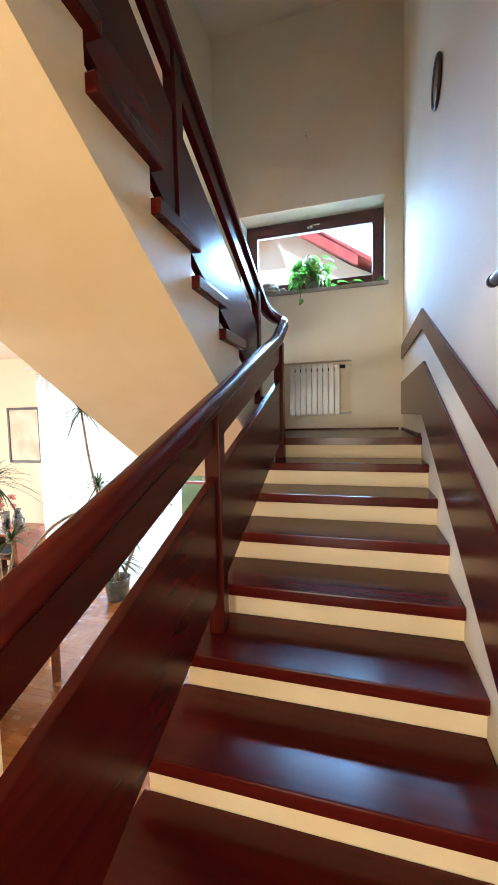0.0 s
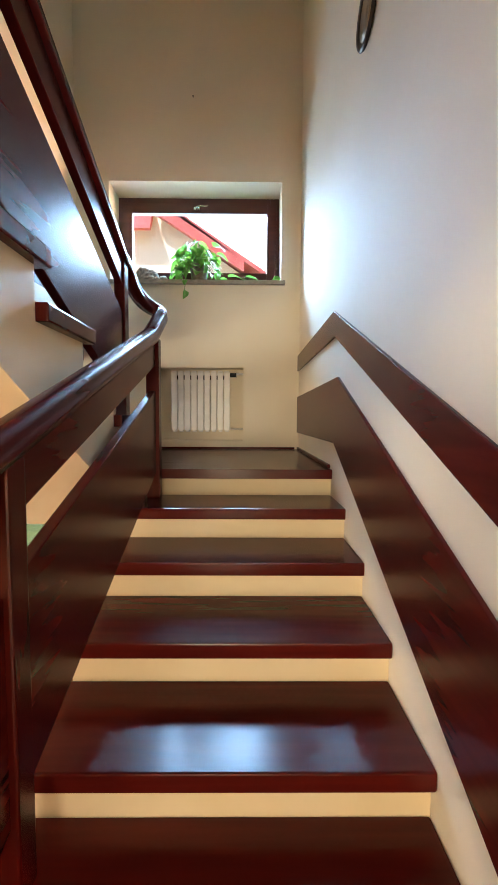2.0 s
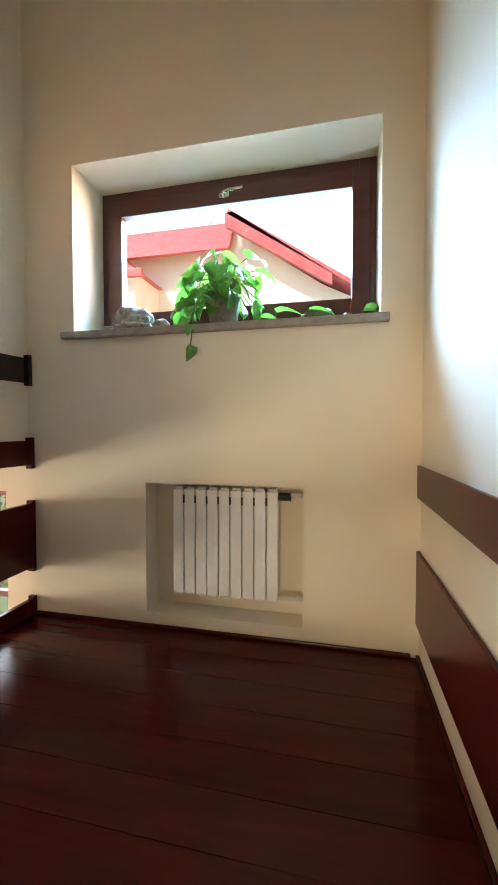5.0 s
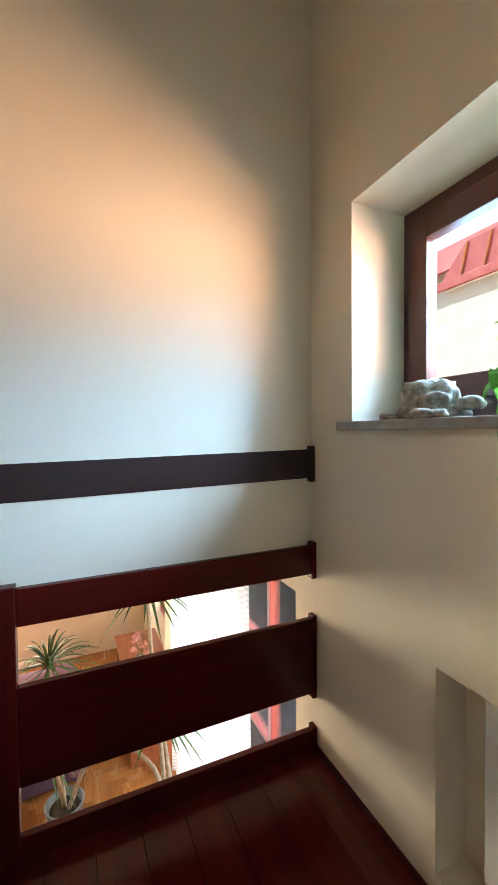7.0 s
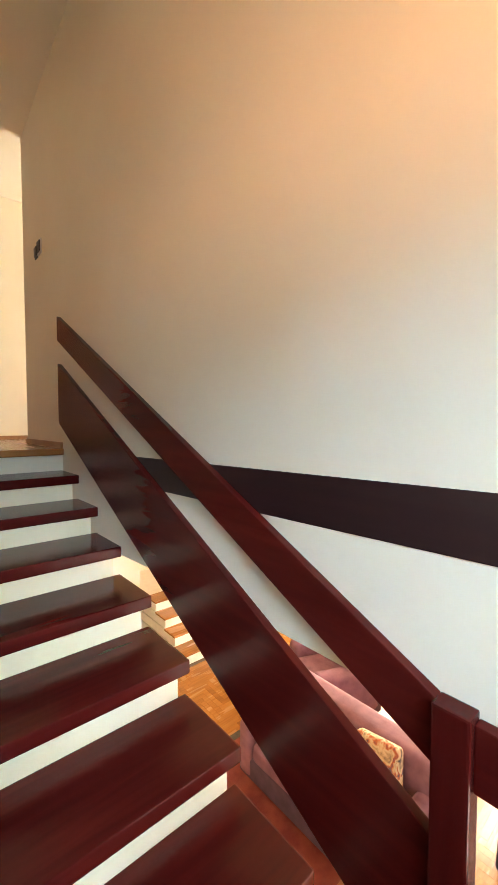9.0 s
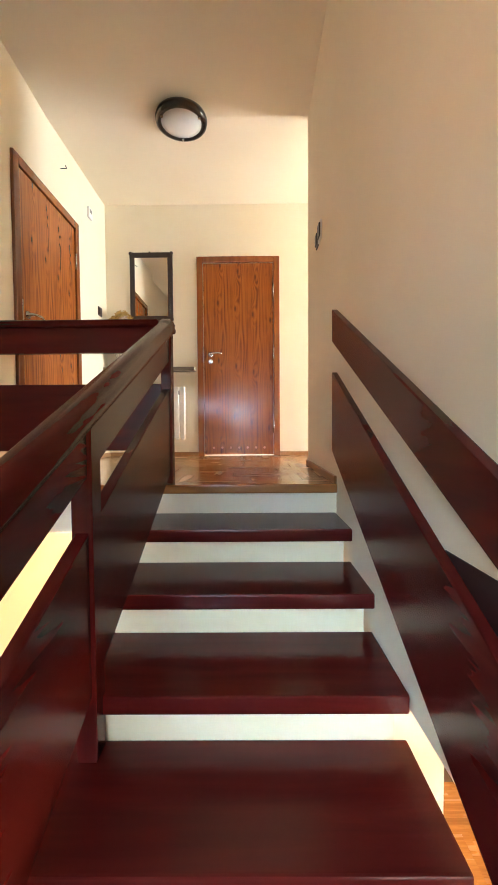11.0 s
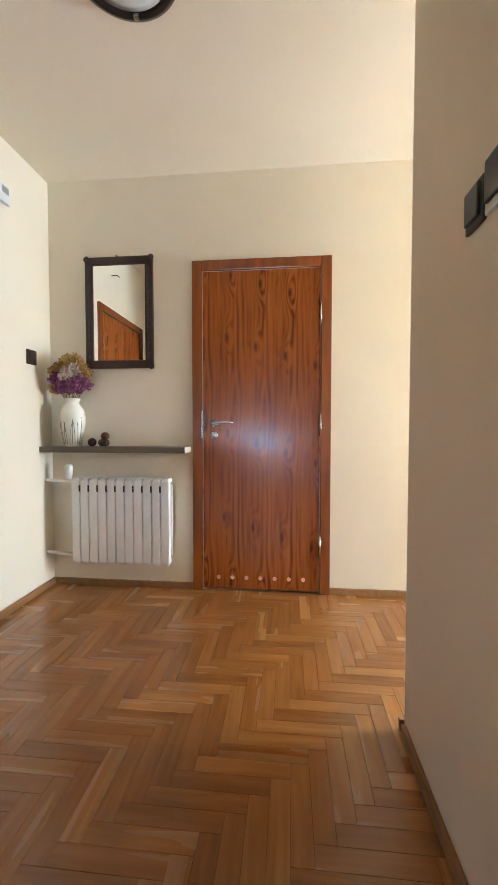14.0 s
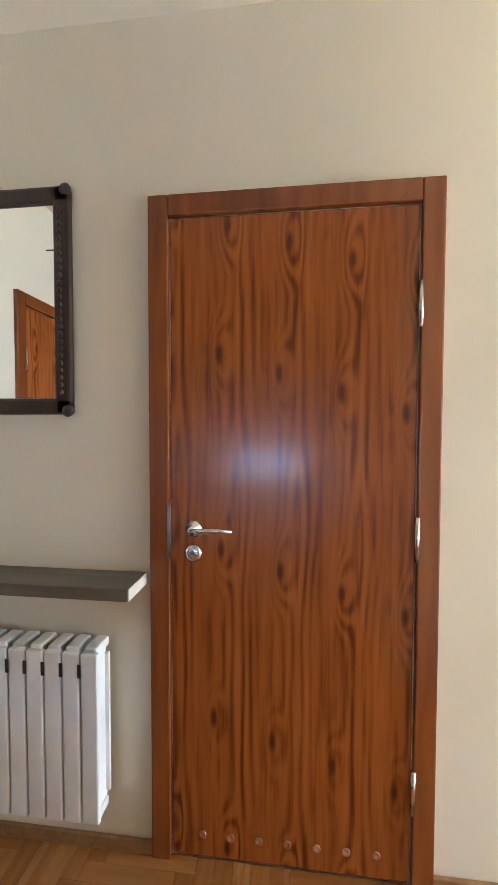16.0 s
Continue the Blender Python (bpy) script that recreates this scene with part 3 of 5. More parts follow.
# ---- doors ----
def door_unit(name, label, m, w, h):
    """A flush pine door in its casing, built facing -y at the origin (its left lower casing corner), and moved by m."""
    ob = tagged(new(name), label, "door", kind="structure")
    c = 0.062
    t = 0.022
    casing = join(bm_box(0, c, -t, 0.001, 0, h, 0.005), bm_box(w - c, w, -t, 0.001, 0, h, 0.005), bm_box(c, w - c, -t, 0.001, h - c, h, 0.005),
                  bm_box(c - 0.022, c - 0.002, -0.002, 0.12, 0, h - c + 0.02), bm_box(w - c + 0.002, w - c + 0.022, -0.002, 0.12, 0, h - c + 0.02), bm_box(c, w - c, -0.002, 0.12, h - c + 0.002, h - c + 0.022))
    part("casing", casing, PINE, ob)
    leaf = part("leaf", bm_box(c + 0.004, w - c - 0.004, -0.008, 0.034, 0.012, h - c - 0.004, 0.003), PINE_DOOR, ob)
    hx, hz = c + 0.075, 1.06
    handle = join(bm_lathe([(0.026, 0), (0.026, 0.008), (0.012, 0.012), (0.010, 0.045)], 20, pose(hx, -0.008, hz, 90)),
                  bm_tube([(hx, -0.05, hz), (hx + 0.03, -0.058, hz + 0.004), (hx + 0.08, -0.058, hz + 0.008), (hx + 0.125, -0.052, hz + 0.004)], [0.009, 0.009, 0.008, 0.007]))
    part("handle", handle, CHROME, leaf, "chrome lever handle")
    part("lock", bm_lathe([(0.026, 0), (0.026, 0.010), (0.018, 0.014)], 20, pose(hx, -0.008, hz - 0.075, 90)), CHROME, leaf, "round chrome lock plate")
    part("strike", bm_box(c - 0.006, c + 0.008, -0.024, -0.010, hz - 0.09, hz + 0.08, 0.001), CHROME, ob)
    for z in (0.30, 1.05, 1.72):
        part("hinge", bm_tube([(w - c - 0.001, -0.018, z - 0.065), (w - c - 0.001, -0.018, z + 0.065)], 0.0075, 10), CHROME, ob)
    for i in range(7):
        part("vent_ring", bm_lathe([(0.0125, 0), (0.0125, 0.003), (0.008, 0.003), (0.007, 0.0005)], 16, pose(c + 0.10 + i * (w - 2 * c - 0.20) / 6, -0.008, 0.085, 90)), BRASS, leaf)
    ob.matrix_world = m
    return ob


def knotty(name):
    """Glued pine planks with cathedral grain and small dark knots."""
    m, n, l, bsdf = node_mat(name)
    tc = n.new("ShaderNodeTexCoord")
    sep = n.new("ShaderNodeSeparateXYZ")
    l.new(tc.outputs["Object"], sep.inputs[0])
    # each plank is 0.182 m wide
    div = n.new("ShaderNodeMath")
    div.operation, div.inputs[1].default_value = "DIVIDE", 0.182
    l.new(sep.outputs[0], div.inputs[0])
    fr = n.new("ShaderNodeMath")
    fr.operation = "FRACT"
    l.new(div.outputs[0], fr.inputs[0])
    fl = n.new("ShaderNodeMath")
    fl.operation = "FLOOR"
    l.new(div.outputs[0], fl.inputs[0])
    cx = n.new("ShaderNodeMath")
    cx.operation, cx.inputs[1].default_value = "SUBTRACT", 0.5
    l.new(fr.outputs[0], cx.inputs[0])
    wob = n.new("ShaderNodeTexNoise")
    wob.inputs["Scale"].default_value, wob.inputs["Detail"].default_value = 1.2, 1
    wv = n.new("ShaderNodeCombineXYZ")
    sh = n.new("ShaderNodeMath")
    sh.operation, sh.inputs[1].default_value = "MULTIPLY", 0.06
    l.new(fl.outputs[0], sh.inputs[0])
    zs = n.new("ShaderNodeMath")
    zs.operation = "ADD"
    l.new(sep.outputs[2], zs.inputs[0])
    l.new(sh.outputs[0], zs.inputs[1])
    zz = n.new("ShaderNodeMath")
    zz.operation, zz.inputs[1].default_value = "MULTIPLY", 1.0
    l.new(zs.outputs[0], zz.inputs[0])
    l.new(cx.outputs[0], wv.inputs[0])
    l.new(zz.outputs[0], wv.inputs[2])
    l.new(wv.outputs[0], wob.inputs["Vector"])
    # knots at the same heights in every plank
    vor = n.new("ShaderNodeTexVoronoi")
    vor.voronoi_dimensions = "2D"
    vor.inputs["Scale"].default_value, vor.inputs["Randomness"].default_value = 1.0, 0.35
    kv = n.new("ShaderNodeCombineXYZ")
    kx = n.new("ShaderNodeMath")
    kx.operation, kx.inputs[1].default_value, kx.inputs[2].default_value = "MULTIPLY_ADD", 1.1, 0.5
    l.new(cx.outputs[0], kx.inputs[0])
    kz = n.new("ShaderNodeMath")
    kz.operation, kz.inputs[1].default_value = "MULTIPLY", 2.0
    l.new(zs.outputs[0], kz.inputs[0])
    l.new(kx.outputs[0], kv.inputs[0])
    l.new(kz.outputs[0], kv.inputs[1])
    l.new(kv.outputs[0], vor.inputs["Vector"])
    swirl = n.new("ShaderNodeMapRange")
    swirl.interpolation_type = "SMOOTHSTEP"
    swirl.inputs["From Min"].default_value, swirl.inputs["From Max"].default_value = 0.0, 0.34
    swirl.inputs["To Min"].default_value, swirl.inputs["To Max"].default_value = -0.38, 0.0
    l.new(vor.outputs["Distance"], swirl.inputs["Value"])
    # flame figure: the heart line swells and shrinks along the plank
    ring = n.new("ShaderNodeMath")
    ring.operation = "MULTIPLY_ADD"
    ring.inputs[1].default_value = 0.85
    l.new(wob.outputs["Fac"], ring.inputs[0])
    ab = n.new("ShaderNodeMath")
    ab.operation = "ABSOLUTE"
    l.new(cx.outputs[0], ab.inputs[0])
    base = n.new("ShaderNodeMath")
    base.operation = "ADD"
    l.new(ab.outputs[0], base.inputs[0])
    l.new(swirl.outputs[0], base.inputs[1])
    l.new(base.outputs[0], ring.inputs[2])
    mul = n.new("ShaderNodeMath")
    mul.operation, mul.inputs[1].default_value = "MULTIPLY", 34.0
    l.new(ring.outputs[0], mul.inputs[0])
    sn0 = n.new("ShaderNodeMath")
    sn0.operation = "SINE"
    l.new(mul.outputs[0], sn0.inputs[0])
    fade = n.new("ShaderNodeMapRange")
    fade.inputs["From Min"].default_value, fade.inputs["From Max"].default_value = 0.05, 0.36
    fade.inputs["To Min"].default_value, fade.inputs["To Max"].default_value = 1.0, 0.22
    l.new(ab.outputs[0], fade.inputs["Value"])
    sn = n.new("ShaderNodeMath")
    sn.operation = "MULTIPLY"
    l.new(sn0.outputs[0], sn.inputs[0])
    l.new(fade.outputs[0], sn.inputs[1])
    fine = n.new("ShaderNodeTexNoise")
    mp = n.new("ShaderNodeMapping")
    mp.inputs["Scale"].default_value = (1, 1, 0.05)
    l.new(tc.outputs["Object"], mp.inputs["Vector"])
    l.new(mp.outputs[0], fine.inputs["Vector"])
    fine.inputs["Scale"].default_value, fine.inputs["Detail"].default_value = 60, 4
    mixf = n.new("ShaderNodeMath")
    mixf.operation = "MULTIPLY_ADD"
    mixf.inputs[1].default_value = 0.10
    l.new(sn.outputs[0], mixf.inputs[0])
    soft_f = n.new("ShaderNodeMath")
    soft_f.operation, soft_f.inputs[1].default_value, soft_f.inputs[2].default_value = "MULTIPLY_ADD", 0.45, 0.275
    l.new(fine.outputs["Fac"], soft_f.inputs[0])
    l.new(soft_f.outputs[0], mixf.inputs[2])
    r = ramp(n, [(0.36, (0.145, 0.029, 0.005)), (0.50, (0.32, 0.082, 0.013)), (0.66, (0.41, 0.120, 0.021))])
    l.new(mixf.outputs[0], r.inputs["Fac"])
    kr = ramp(n, [(0.03, (0.9, 0.9, 0.9)), (0.085, (0, 0, 0))])
    l.new(vor.outputs["Distance"], kr.inputs["Fac"])
    mx = n.new("ShaderNodeMix")
    mx.data_type = "RGBA"
    l.new(kr.outputs["Color"], mx.inputs[0])
    l.new(r.outputs["Color"], mx.inputs[6])
    mx.inputs[7].default_value = (0.085, 0.018, 0.005, 1)
    l.new(mx.outputs[2], bsdf.inputs["Base Color"])
    bp = n.new("ShaderNodeBump")
    bp.inputs["Strength"].default_value, bp.inputs["Distance"].default_value = 0.35, 0.001
    l.new(mixf.outputs[0], bp.inputs["Height"])
    l.new(bp.outputs["Normal"], bsdf.inputs["Normal"])
    bsdf.inputs["Roughness"].default_value = 0.27
    bsdf.inputs["Coat Weight"].default_value, bsdf.inputs["Coat Roughness"].default_value = 0.35, 0.14
    return m


PINE_DOOR = knotty("knotty_pine_door")
door_unit("door_1", "closed varnished knotty pine door with chrome lever handle", pose(-1.048, YS, F, 0, 0, 180), 0.857, 2.066)
door_unit("door_2", "closed varnished pine door in the side wall of the hall", pose(XE, -2.86, F, 0, 0, -90), 0.95, 2.06)

# ---- upper hall: things ----
DARKWOOD = wood("carved_dark_wood", (0.018, 0.008, 0.005), (0.035, 0.016, 0.010), (0.06, 0.03, 0.018), 2, 50, 0.4, 0.1)
SHELFWOOD = wood("grey_brown_shelf", (0.10, 0.08, 0.06), (0.15, 0.12, 0.09), (0.20, 0.165, 0.125), 0, 40, 0.45)
CERAMIC = plain("cream_ceramic", (0.70, 0.67, 0.56), (0.78, 0.75, 0.65), 0.2, 10, 0.004, 160)
REED = plain("painted_reeds", (0.10, 0.09, 0.06), (0.16, 0.14, 0.09), 0.4)
mir = node_mat("mirror_glass")
mir[3].inputs["Metallic"].default_value, mir[3].inputs["Roughness"].default_value, mir[3].inputs["Base Color"].default_value = 1.0, 0.015, (0.88, 0.89, 0.88, 1)
MIRROR = mir[0]
OPAL = plain("opal_glass", (0.62, 0.66, 0.68), (0.70, 0.73, 0.74), 0.18, 4, 0.004)

mirror = thing("wall_mirror", "rectangular mirror in a carved dark wooden frame", "mirror", (-0.565, YS, 4.14))
MX0, MX1, MZ0, MZ1 = -0.800, -0.356, 4.147, 4.847
fw = 0.052
part("frame", join(bm_box(MX0, MX0 + fw, YS + 0.002, YS + 0.03, MZ0, MZ1, 0.009), bm_box(MX1 - fw, MX1, YS + 0.002, YS + 0.03, MZ0, MZ1, 0.009),
                   bm_box(MX0, MX1, YS + 0.002, YS + 0.03, MZ0, MZ0 + fw, 0.009), bm_box(MX0, MX1, YS + 0.002, YS + 0.03, MZ1 - fw, MZ1, 0.009)), DARKWOOD, mirror)
for x in (MX0 + 0.012, MX1 - 0.012):
    for z in (MZ0 + 0.012, MZ1 - 0.012):
        part("corner_ornament", bm_lathe([(0.019, 0), (0.020, 0.006), (0.014, 0.010), (0.008, 0.014)], 12, pose(x, YS + 0.022, z, -90)), DARKWOOD, mirror)
for i in range(26):
    z = MZ0 + 0.07 + i * (MZ1 - MZ0 - 0.14) / 25
    for x in (MX0 + 0.030, MX1 - 0.030):
        part("bead", bm_box(x - 0.007, x + 0.007, YS + 0.026, YS + 0.036, z - 0.008, z + 0.008, 0.004, 1), DARKWOOD, mirror)
part("glass", bm_box(MX0 + 0.035, MX1 - 0.035, YS + 0.012, YS + 0.020, MZ0 + 0.035, MZ1 - 0.035), MIRROR, mirror, "silvered mirror glass")
part("hook", bm_lathe([(0.006, 0), (0.008, 0.01), (0.004, 0.015)], 8, pose(-0.56, YS, MZ1 + 0.012, -90)), CHROME, mirror)

SZ = 3.652
shelf = thing("hall_shelf", "narrow grey-brown wooden wall shelf above the radiator", "shelf", (-0.55, YS, SZ))
part("board", bm_box(-1.030, XE - 0.004, YS + 0.002, YS + 0.145, SZ - 0.036, SZ, 0.003), SHELFWOOD, shelf)
part("end_strip", bm_box(-1.0325, -1.0302, YS + 0.003, YS + 0.144, SZ - 0.035, SZ - 0.001), CERAMIC, shelf, "pale edge strip")

vase = thing("flower_vase", "cream ceramic vase painted with reeds and dried flowers", "vase", (-0.285, -4.425, SZ))
prof = [(0.045, 0), (0.050, 0.006), (0.060, 0.05), (0.072, 0.12), (0.077, 0.17), (0.070, 0.225), (0.046, 0.262), (0.038, 0.278), (0.050, 0.300), (0.048, 0.302), (0.034, 0.278), (0.034, 0.20)]
body = part("body", bm_lathe(prof, 40, pose(-0.285, -4.425, SZ)), CERAMIC, vase)
rnd = random.Random(4)


def vase_r(h):
    for (r0, z0), (r1, z1) in zip(prof, prof[1:]):
        if z0 <= h <= z1:
            return r0 + (r1 - r0) * (h - z0) / max(1e-6, z1 - z0)
    return 0.05


for i in range(11):
    a0 = 0.15 + i * 0.27
    lean = rnd.uniform(-0.5, 0.5)
    hts = [0.015 + j * rnd.uniform(0.018, 0.026) for j in range(8)]
    ptsr = [(-0.285 + math.cos(a0 + lean * (h / 0.2) ** 2) * (vase_r(h) + 0.0006), -4.425 + math.sin(a0 + lean * (h / 0.2) ** 2) * (vase_r(h) + 0.0006), SZ + h) for h in hts]
    part("reed", bm_tube(ptsr, [0.0016] * 6 + [0.0024, 0.0014], 5), REED, body)

DRY1 = plain("dried_yarrow", (0.40, 0.21, 0.05), (0.66, 0.45, 0.15), 0.9, 60, 0.08)
DRY2 = plain("dried_purple_statice", (0.20, 0.050, 0.12), (0.36, 0.13, 0.25), 0.9, 60, 0.08)
DRY3 = plain("dried_pale_petals", (0.52, 0.38, 0.30), (0.70, 0.55, 0.45), 0.9, 60, 0.08)
STEM = plain("dried_stem", (0.16, 0.13, 0.05), (0.24, 0.19, 0.08), 0.8)


def petals(seed, c, r, n, s):
    """A loose head of small crumpled petals."""
    q = random.Random(seed)
    bm = bmesh.new()
    for _ in range(n):
        d = Vector((q.gauss(0, 1), q.gauss(0, 1), q.gauss(0, 1))).normalized() * r * q.uniform(0.35, 1.0)
        p = Vector(c) + Vector((d.x, d.y, d.z * 0.8))
        t = Euler((q.uniform(0, 6), q.uniform(0, 6), q.uniform(0, 6))).to_matrix()
        k = s * q.uniform(0.6, 1.3)
        v = [bm.verts.new(p + t @ Vector(w)) for w in ((-k, 0, 0), (0, -k * 0.7, k * 0.3), (k, 0, 0), (0, k * 0.7, k * 0.35))]
        bm.faces.new(v)
    return bm


heads = [(-0.07, 0.0, 0.505, DRY1), (-0.02, 0.02, 0.545, DRY1), (0.03, 0.0, 0.55, DRY1), (0.08, 0.02, 0.50, DRY1), (0.10, 0.0, 0.455, DRY1), (0.0, -0.02, 0.51, DRY1), (-0.10, 0.02, 0.47, DRY1), (-0.09, 0.04, 0.36, DRY1),
         (0.02, 0.06, 0.465, DRY3), (-0.01, 0.06, 0.44, DRY3), (0.045, 0.05, 0.485, DRY3),
         (-0.08, 0.05, 0.415, DRY2), (-0.03, 0.06, 0.385, DRY2), (0.04, 0.06, 0.39, DRY2), (0.085, 0.04, 0.42, DRY2), (0.0, 0.02, 0.40, DRY2), (-0.09, 0.0, 0.40, DRY2), (0.055, 0.02, 0.36, DRY2), (0.02, 0.06, 0.355, DRY2), (-0.05, 0.05, 0.36, DRY2), (0.09, 0.0, 0.385, DRY2), (-0.06, 0.04, 0.44, DRY2)]
bouquet = thing("dried_bouquet", "dried bouquet of yellow yarrow and purple statice", "flowers", (-0.285, -4.425, SZ + 0.28))
for i, (dx, dy, dz, m) in enumerate(heads):
    c = (-0.285 - dx, -4.42 + dy, SZ + dz)
    hd = part("flower_head", petals(50 + i, c, 0.043, 130, 0.0115), m, bouquet)
    part("stem", bm_tube([(-0.285 - dx * 0.1, -4.425, SZ + 0.21), (-0.285 - dx * 0.5, -4.42 + dy * 0.4, SZ + 0.31), c], 0.0016, 5), STEM, bouquet)

GLOSSBALL = plain("brown_glass", (0.030, 0.010, 0.006), (0.09, 0.035, 0.02), 0.12, 30, 0.004)
for x, y, r in ((-0.425, -4.40, 0.027), (-0.485, -4.41, 0.024), (-0.515, -4.395, 0.024), (-0.505, -4.41, 0.026)):
    up = 0.038 if (x, r) == (-0.505, 0.026) else 0.0
    b = tagged(solid("decor_ball", bm_lathe([(r * 0.25, -r * 0.97)] + [(r * math.cos(a), r * math.sin(a)) for a in np.linspace(-1.2, 1.2, 12)] + [(r * 0.2, r * 0.98)], 20, pose(x, y, SZ + r + up)), GLOSSBALL),
               "small glossy dark brown decorative ball on the shelf", "ornament", "shelf balls")

# plaster rosette of the hall lamp
clamp = thing("ceiling_lamp", "round flush ceiling lamp with dark rim and opal glass", "ceiling lamp", (-1.10, -3.35, CEIL_HALL))
part("rim", bm_lathe([(0.145, 0.0), (0.185, 0.0), (0.192, -0.02), (0.186, -0.045), (0.165, -0.055), (0.150, -0.05), (0.146, -0.03)], 48, pose(-1.10, -3.35, CEIL_HALL - 0.001)), plain("black_chrome_rim", (0.03, 0.028, 0.026), (0.055, 0.05, 0.045), 0.18, 8, 0.004, 120, 0.6), clamp, "dark glossy rim")
part("diffuser", bm_lathe([(0.02, -0.075), (0.06, -0.073), (0.11, -0.064), (0.148, -0.046), (0.148, -0.03), (0.02, -0.028)], 48, pose(-1.10, -3.35, CEIL_HALL)), OPAL, clamp, "pale opal glass disc")
for a in (0.6, 2.7, 4.8):
    part("clip", bm_box(-1.10 + 0.155 * math.cos(a) - 0.01, -1.10 + 0.155 * math.cos(a) + 0.01, -3.35 + 0.155 * math.sin(a) - 0.008, -3.35 + 0.155 * math.sin(a) + 0.008, CEIL_HALL - 0.063, CEIL_HALL - 0.05, 0.003), CHROME, clamp)

WHITEPL = plain("white_plastic", (0.74, 0.74, 0.72), (0.80, 0.80, 0.78), 0.35, 10, 0.004)
ther = thing("thermostat", "small white wall thermostat with grey display", "thermostat", (XE, -4.08, 5.0))
part("case", bm_box(XE - 0.022, XE - 0.001, -4.12, -4.04, 4.985, 5.085, 0.006), WHITEPL, ther)
part("display", bm_box(XE - 0.0235, XE - 0.021, -4.105, -4.055, 5.035, 5.07, 0.001), plain("grey_display", (0.30, 0.32, 0.31), (0.36, 0.38, 0.37), 0.2), ther)
swe = thing("wall_switch", "dark brown switch plate on the hall side wall", "light switch", (XE, -4.33, 4.2))
part("plate", bm_box(XE - 0.012, XE - 0.001, -4.335, -4.250, 4.150, 4.238, 0.004), DARKWOOD, swe)
part("rocker", bm_box(XE - 0.020, XE - 0.011, -4.322, -4.263, 4.163, 4.225, 0.004), DARKWOOD, swe)
hook = thing("wall_hook", "thin dark metal hook on the hall side wall", "hook", (XE, -3.54, 5.1))
part("bar", bm_tube([(XE - 0.001, -3.54, 5.10), (XE - 0.05, -3.54, 5.10), (XE - 0.058, -3.50, 5.098)], 0.004, 6), BLACK, hook)
for yy, zz, s, white in ((-2.835, 4.245, 0.048, True), (-2.930, 4.235, 0.040, False)):
    sw = thing("wall_control", "small wall control with white surround and black face" if white else "small black wall switch beside the stairs", "light switch", (XW, yy, zz))
    part("plate", bm_box(XW + 0.001, XW + 0.010, yy - s, yy + s, zz - s * 1.15, zz + s * 1.15, 0.003), WHITEPL if white else BLACK, sw)
    part("face", bm_box(XW + 0.009, XW + 0.018, yy - s * 0.75, yy + s * 0.75, zz - s * 0.8, zz + s * 0.9, 0.003), BLACK, sw)

# ---- stair walls: things ----
plate = thing("wall_plate", "round decorative plate with dark rim on the stair wall", "plate", (0, -0.515, 3.32))
part("rim", bm_lathe([(0.085, 0.002), (0.118, 0.002), (0.124, 0.010), (0.118, 0.020), (0.100, 0.016), (0.088, 0.008)], 40, pose(0, -0.515, 3.32, 0, -90)), DARKWOOD, plate)
part("dish", bm_lathe([(0.01, 0.004), (0.05, 0.005), (0.09, 0.010), (0.092, 0.012), (0.02, 0.008)], 40, pose(0, -0.515, 3.32, 0, -90)), plain("brass_dish", (0.25, 0.17, 0.10), (0.36, 0.26, 0.16), 0.4, 25, 0.02, 60, 0.4), plate)


def ink_paper():
    """Cream paper with grey-green ink-wash hills and trees."""
    m, n, l, bsdf = node_mat("ink_wash_paper")
    tc = n.new("ShaderNodeTexCoord")
    mp = n.new("ShaderNodeMapping")
    mp.inputs["Scale"].default_value = (1, 1.6, 1)
    a = n.new("ShaderNodeTexNoise")
    a.inputs["Scale"].default_value, a.inputs["Detail"].default_value, a.inputs["Distortion"].default_value = 7.0, 8, 1.2
    sep = n.new("ShaderNodeSeparateXYZ")
    l.new(tc.outputs["Object"], mp.inputs[0])
    l.new(mp.outputs[0], a.inputs["Vector"])
    l.new(tc.outputs["Object"], sep.inputs[0])
    mr = n.new("ShaderNodeMapRange")
    mr.inputs["From Min"].default_value, mr.inputs["From Max"].default_value = 2.0, 2.5
    mr.inputs["To Min"].default_value, mr.inputs["To Max"].default_value = 0.05, -0.22
    l.new(sep.outputs[2], mr.inputs["Value"])
    ad = n.new("ShaderNodeMath")
    ad.operation = "ADD"
    l.new(a.outputs["Fac"], ad.inputs[0])
    l.new(mr.outputs[0], ad.inputs[1])
    r = ramp(n, [(0.40, (0.60, 0.54, 0.42)), (0.47, (0.42, 0.38, 0.27)), (0.52, (0.12, 0.13, 0.11)), (0.60, (0.05, 0.055, 0.055))])
    l.new(ad.outputs[0], r.inputs["Fac"])
    l.new(r.outputs["Color"], bsdf.inputs["Base Color"])
    bsdf.inputs["Roughness"].default_value = 0.8
    return m


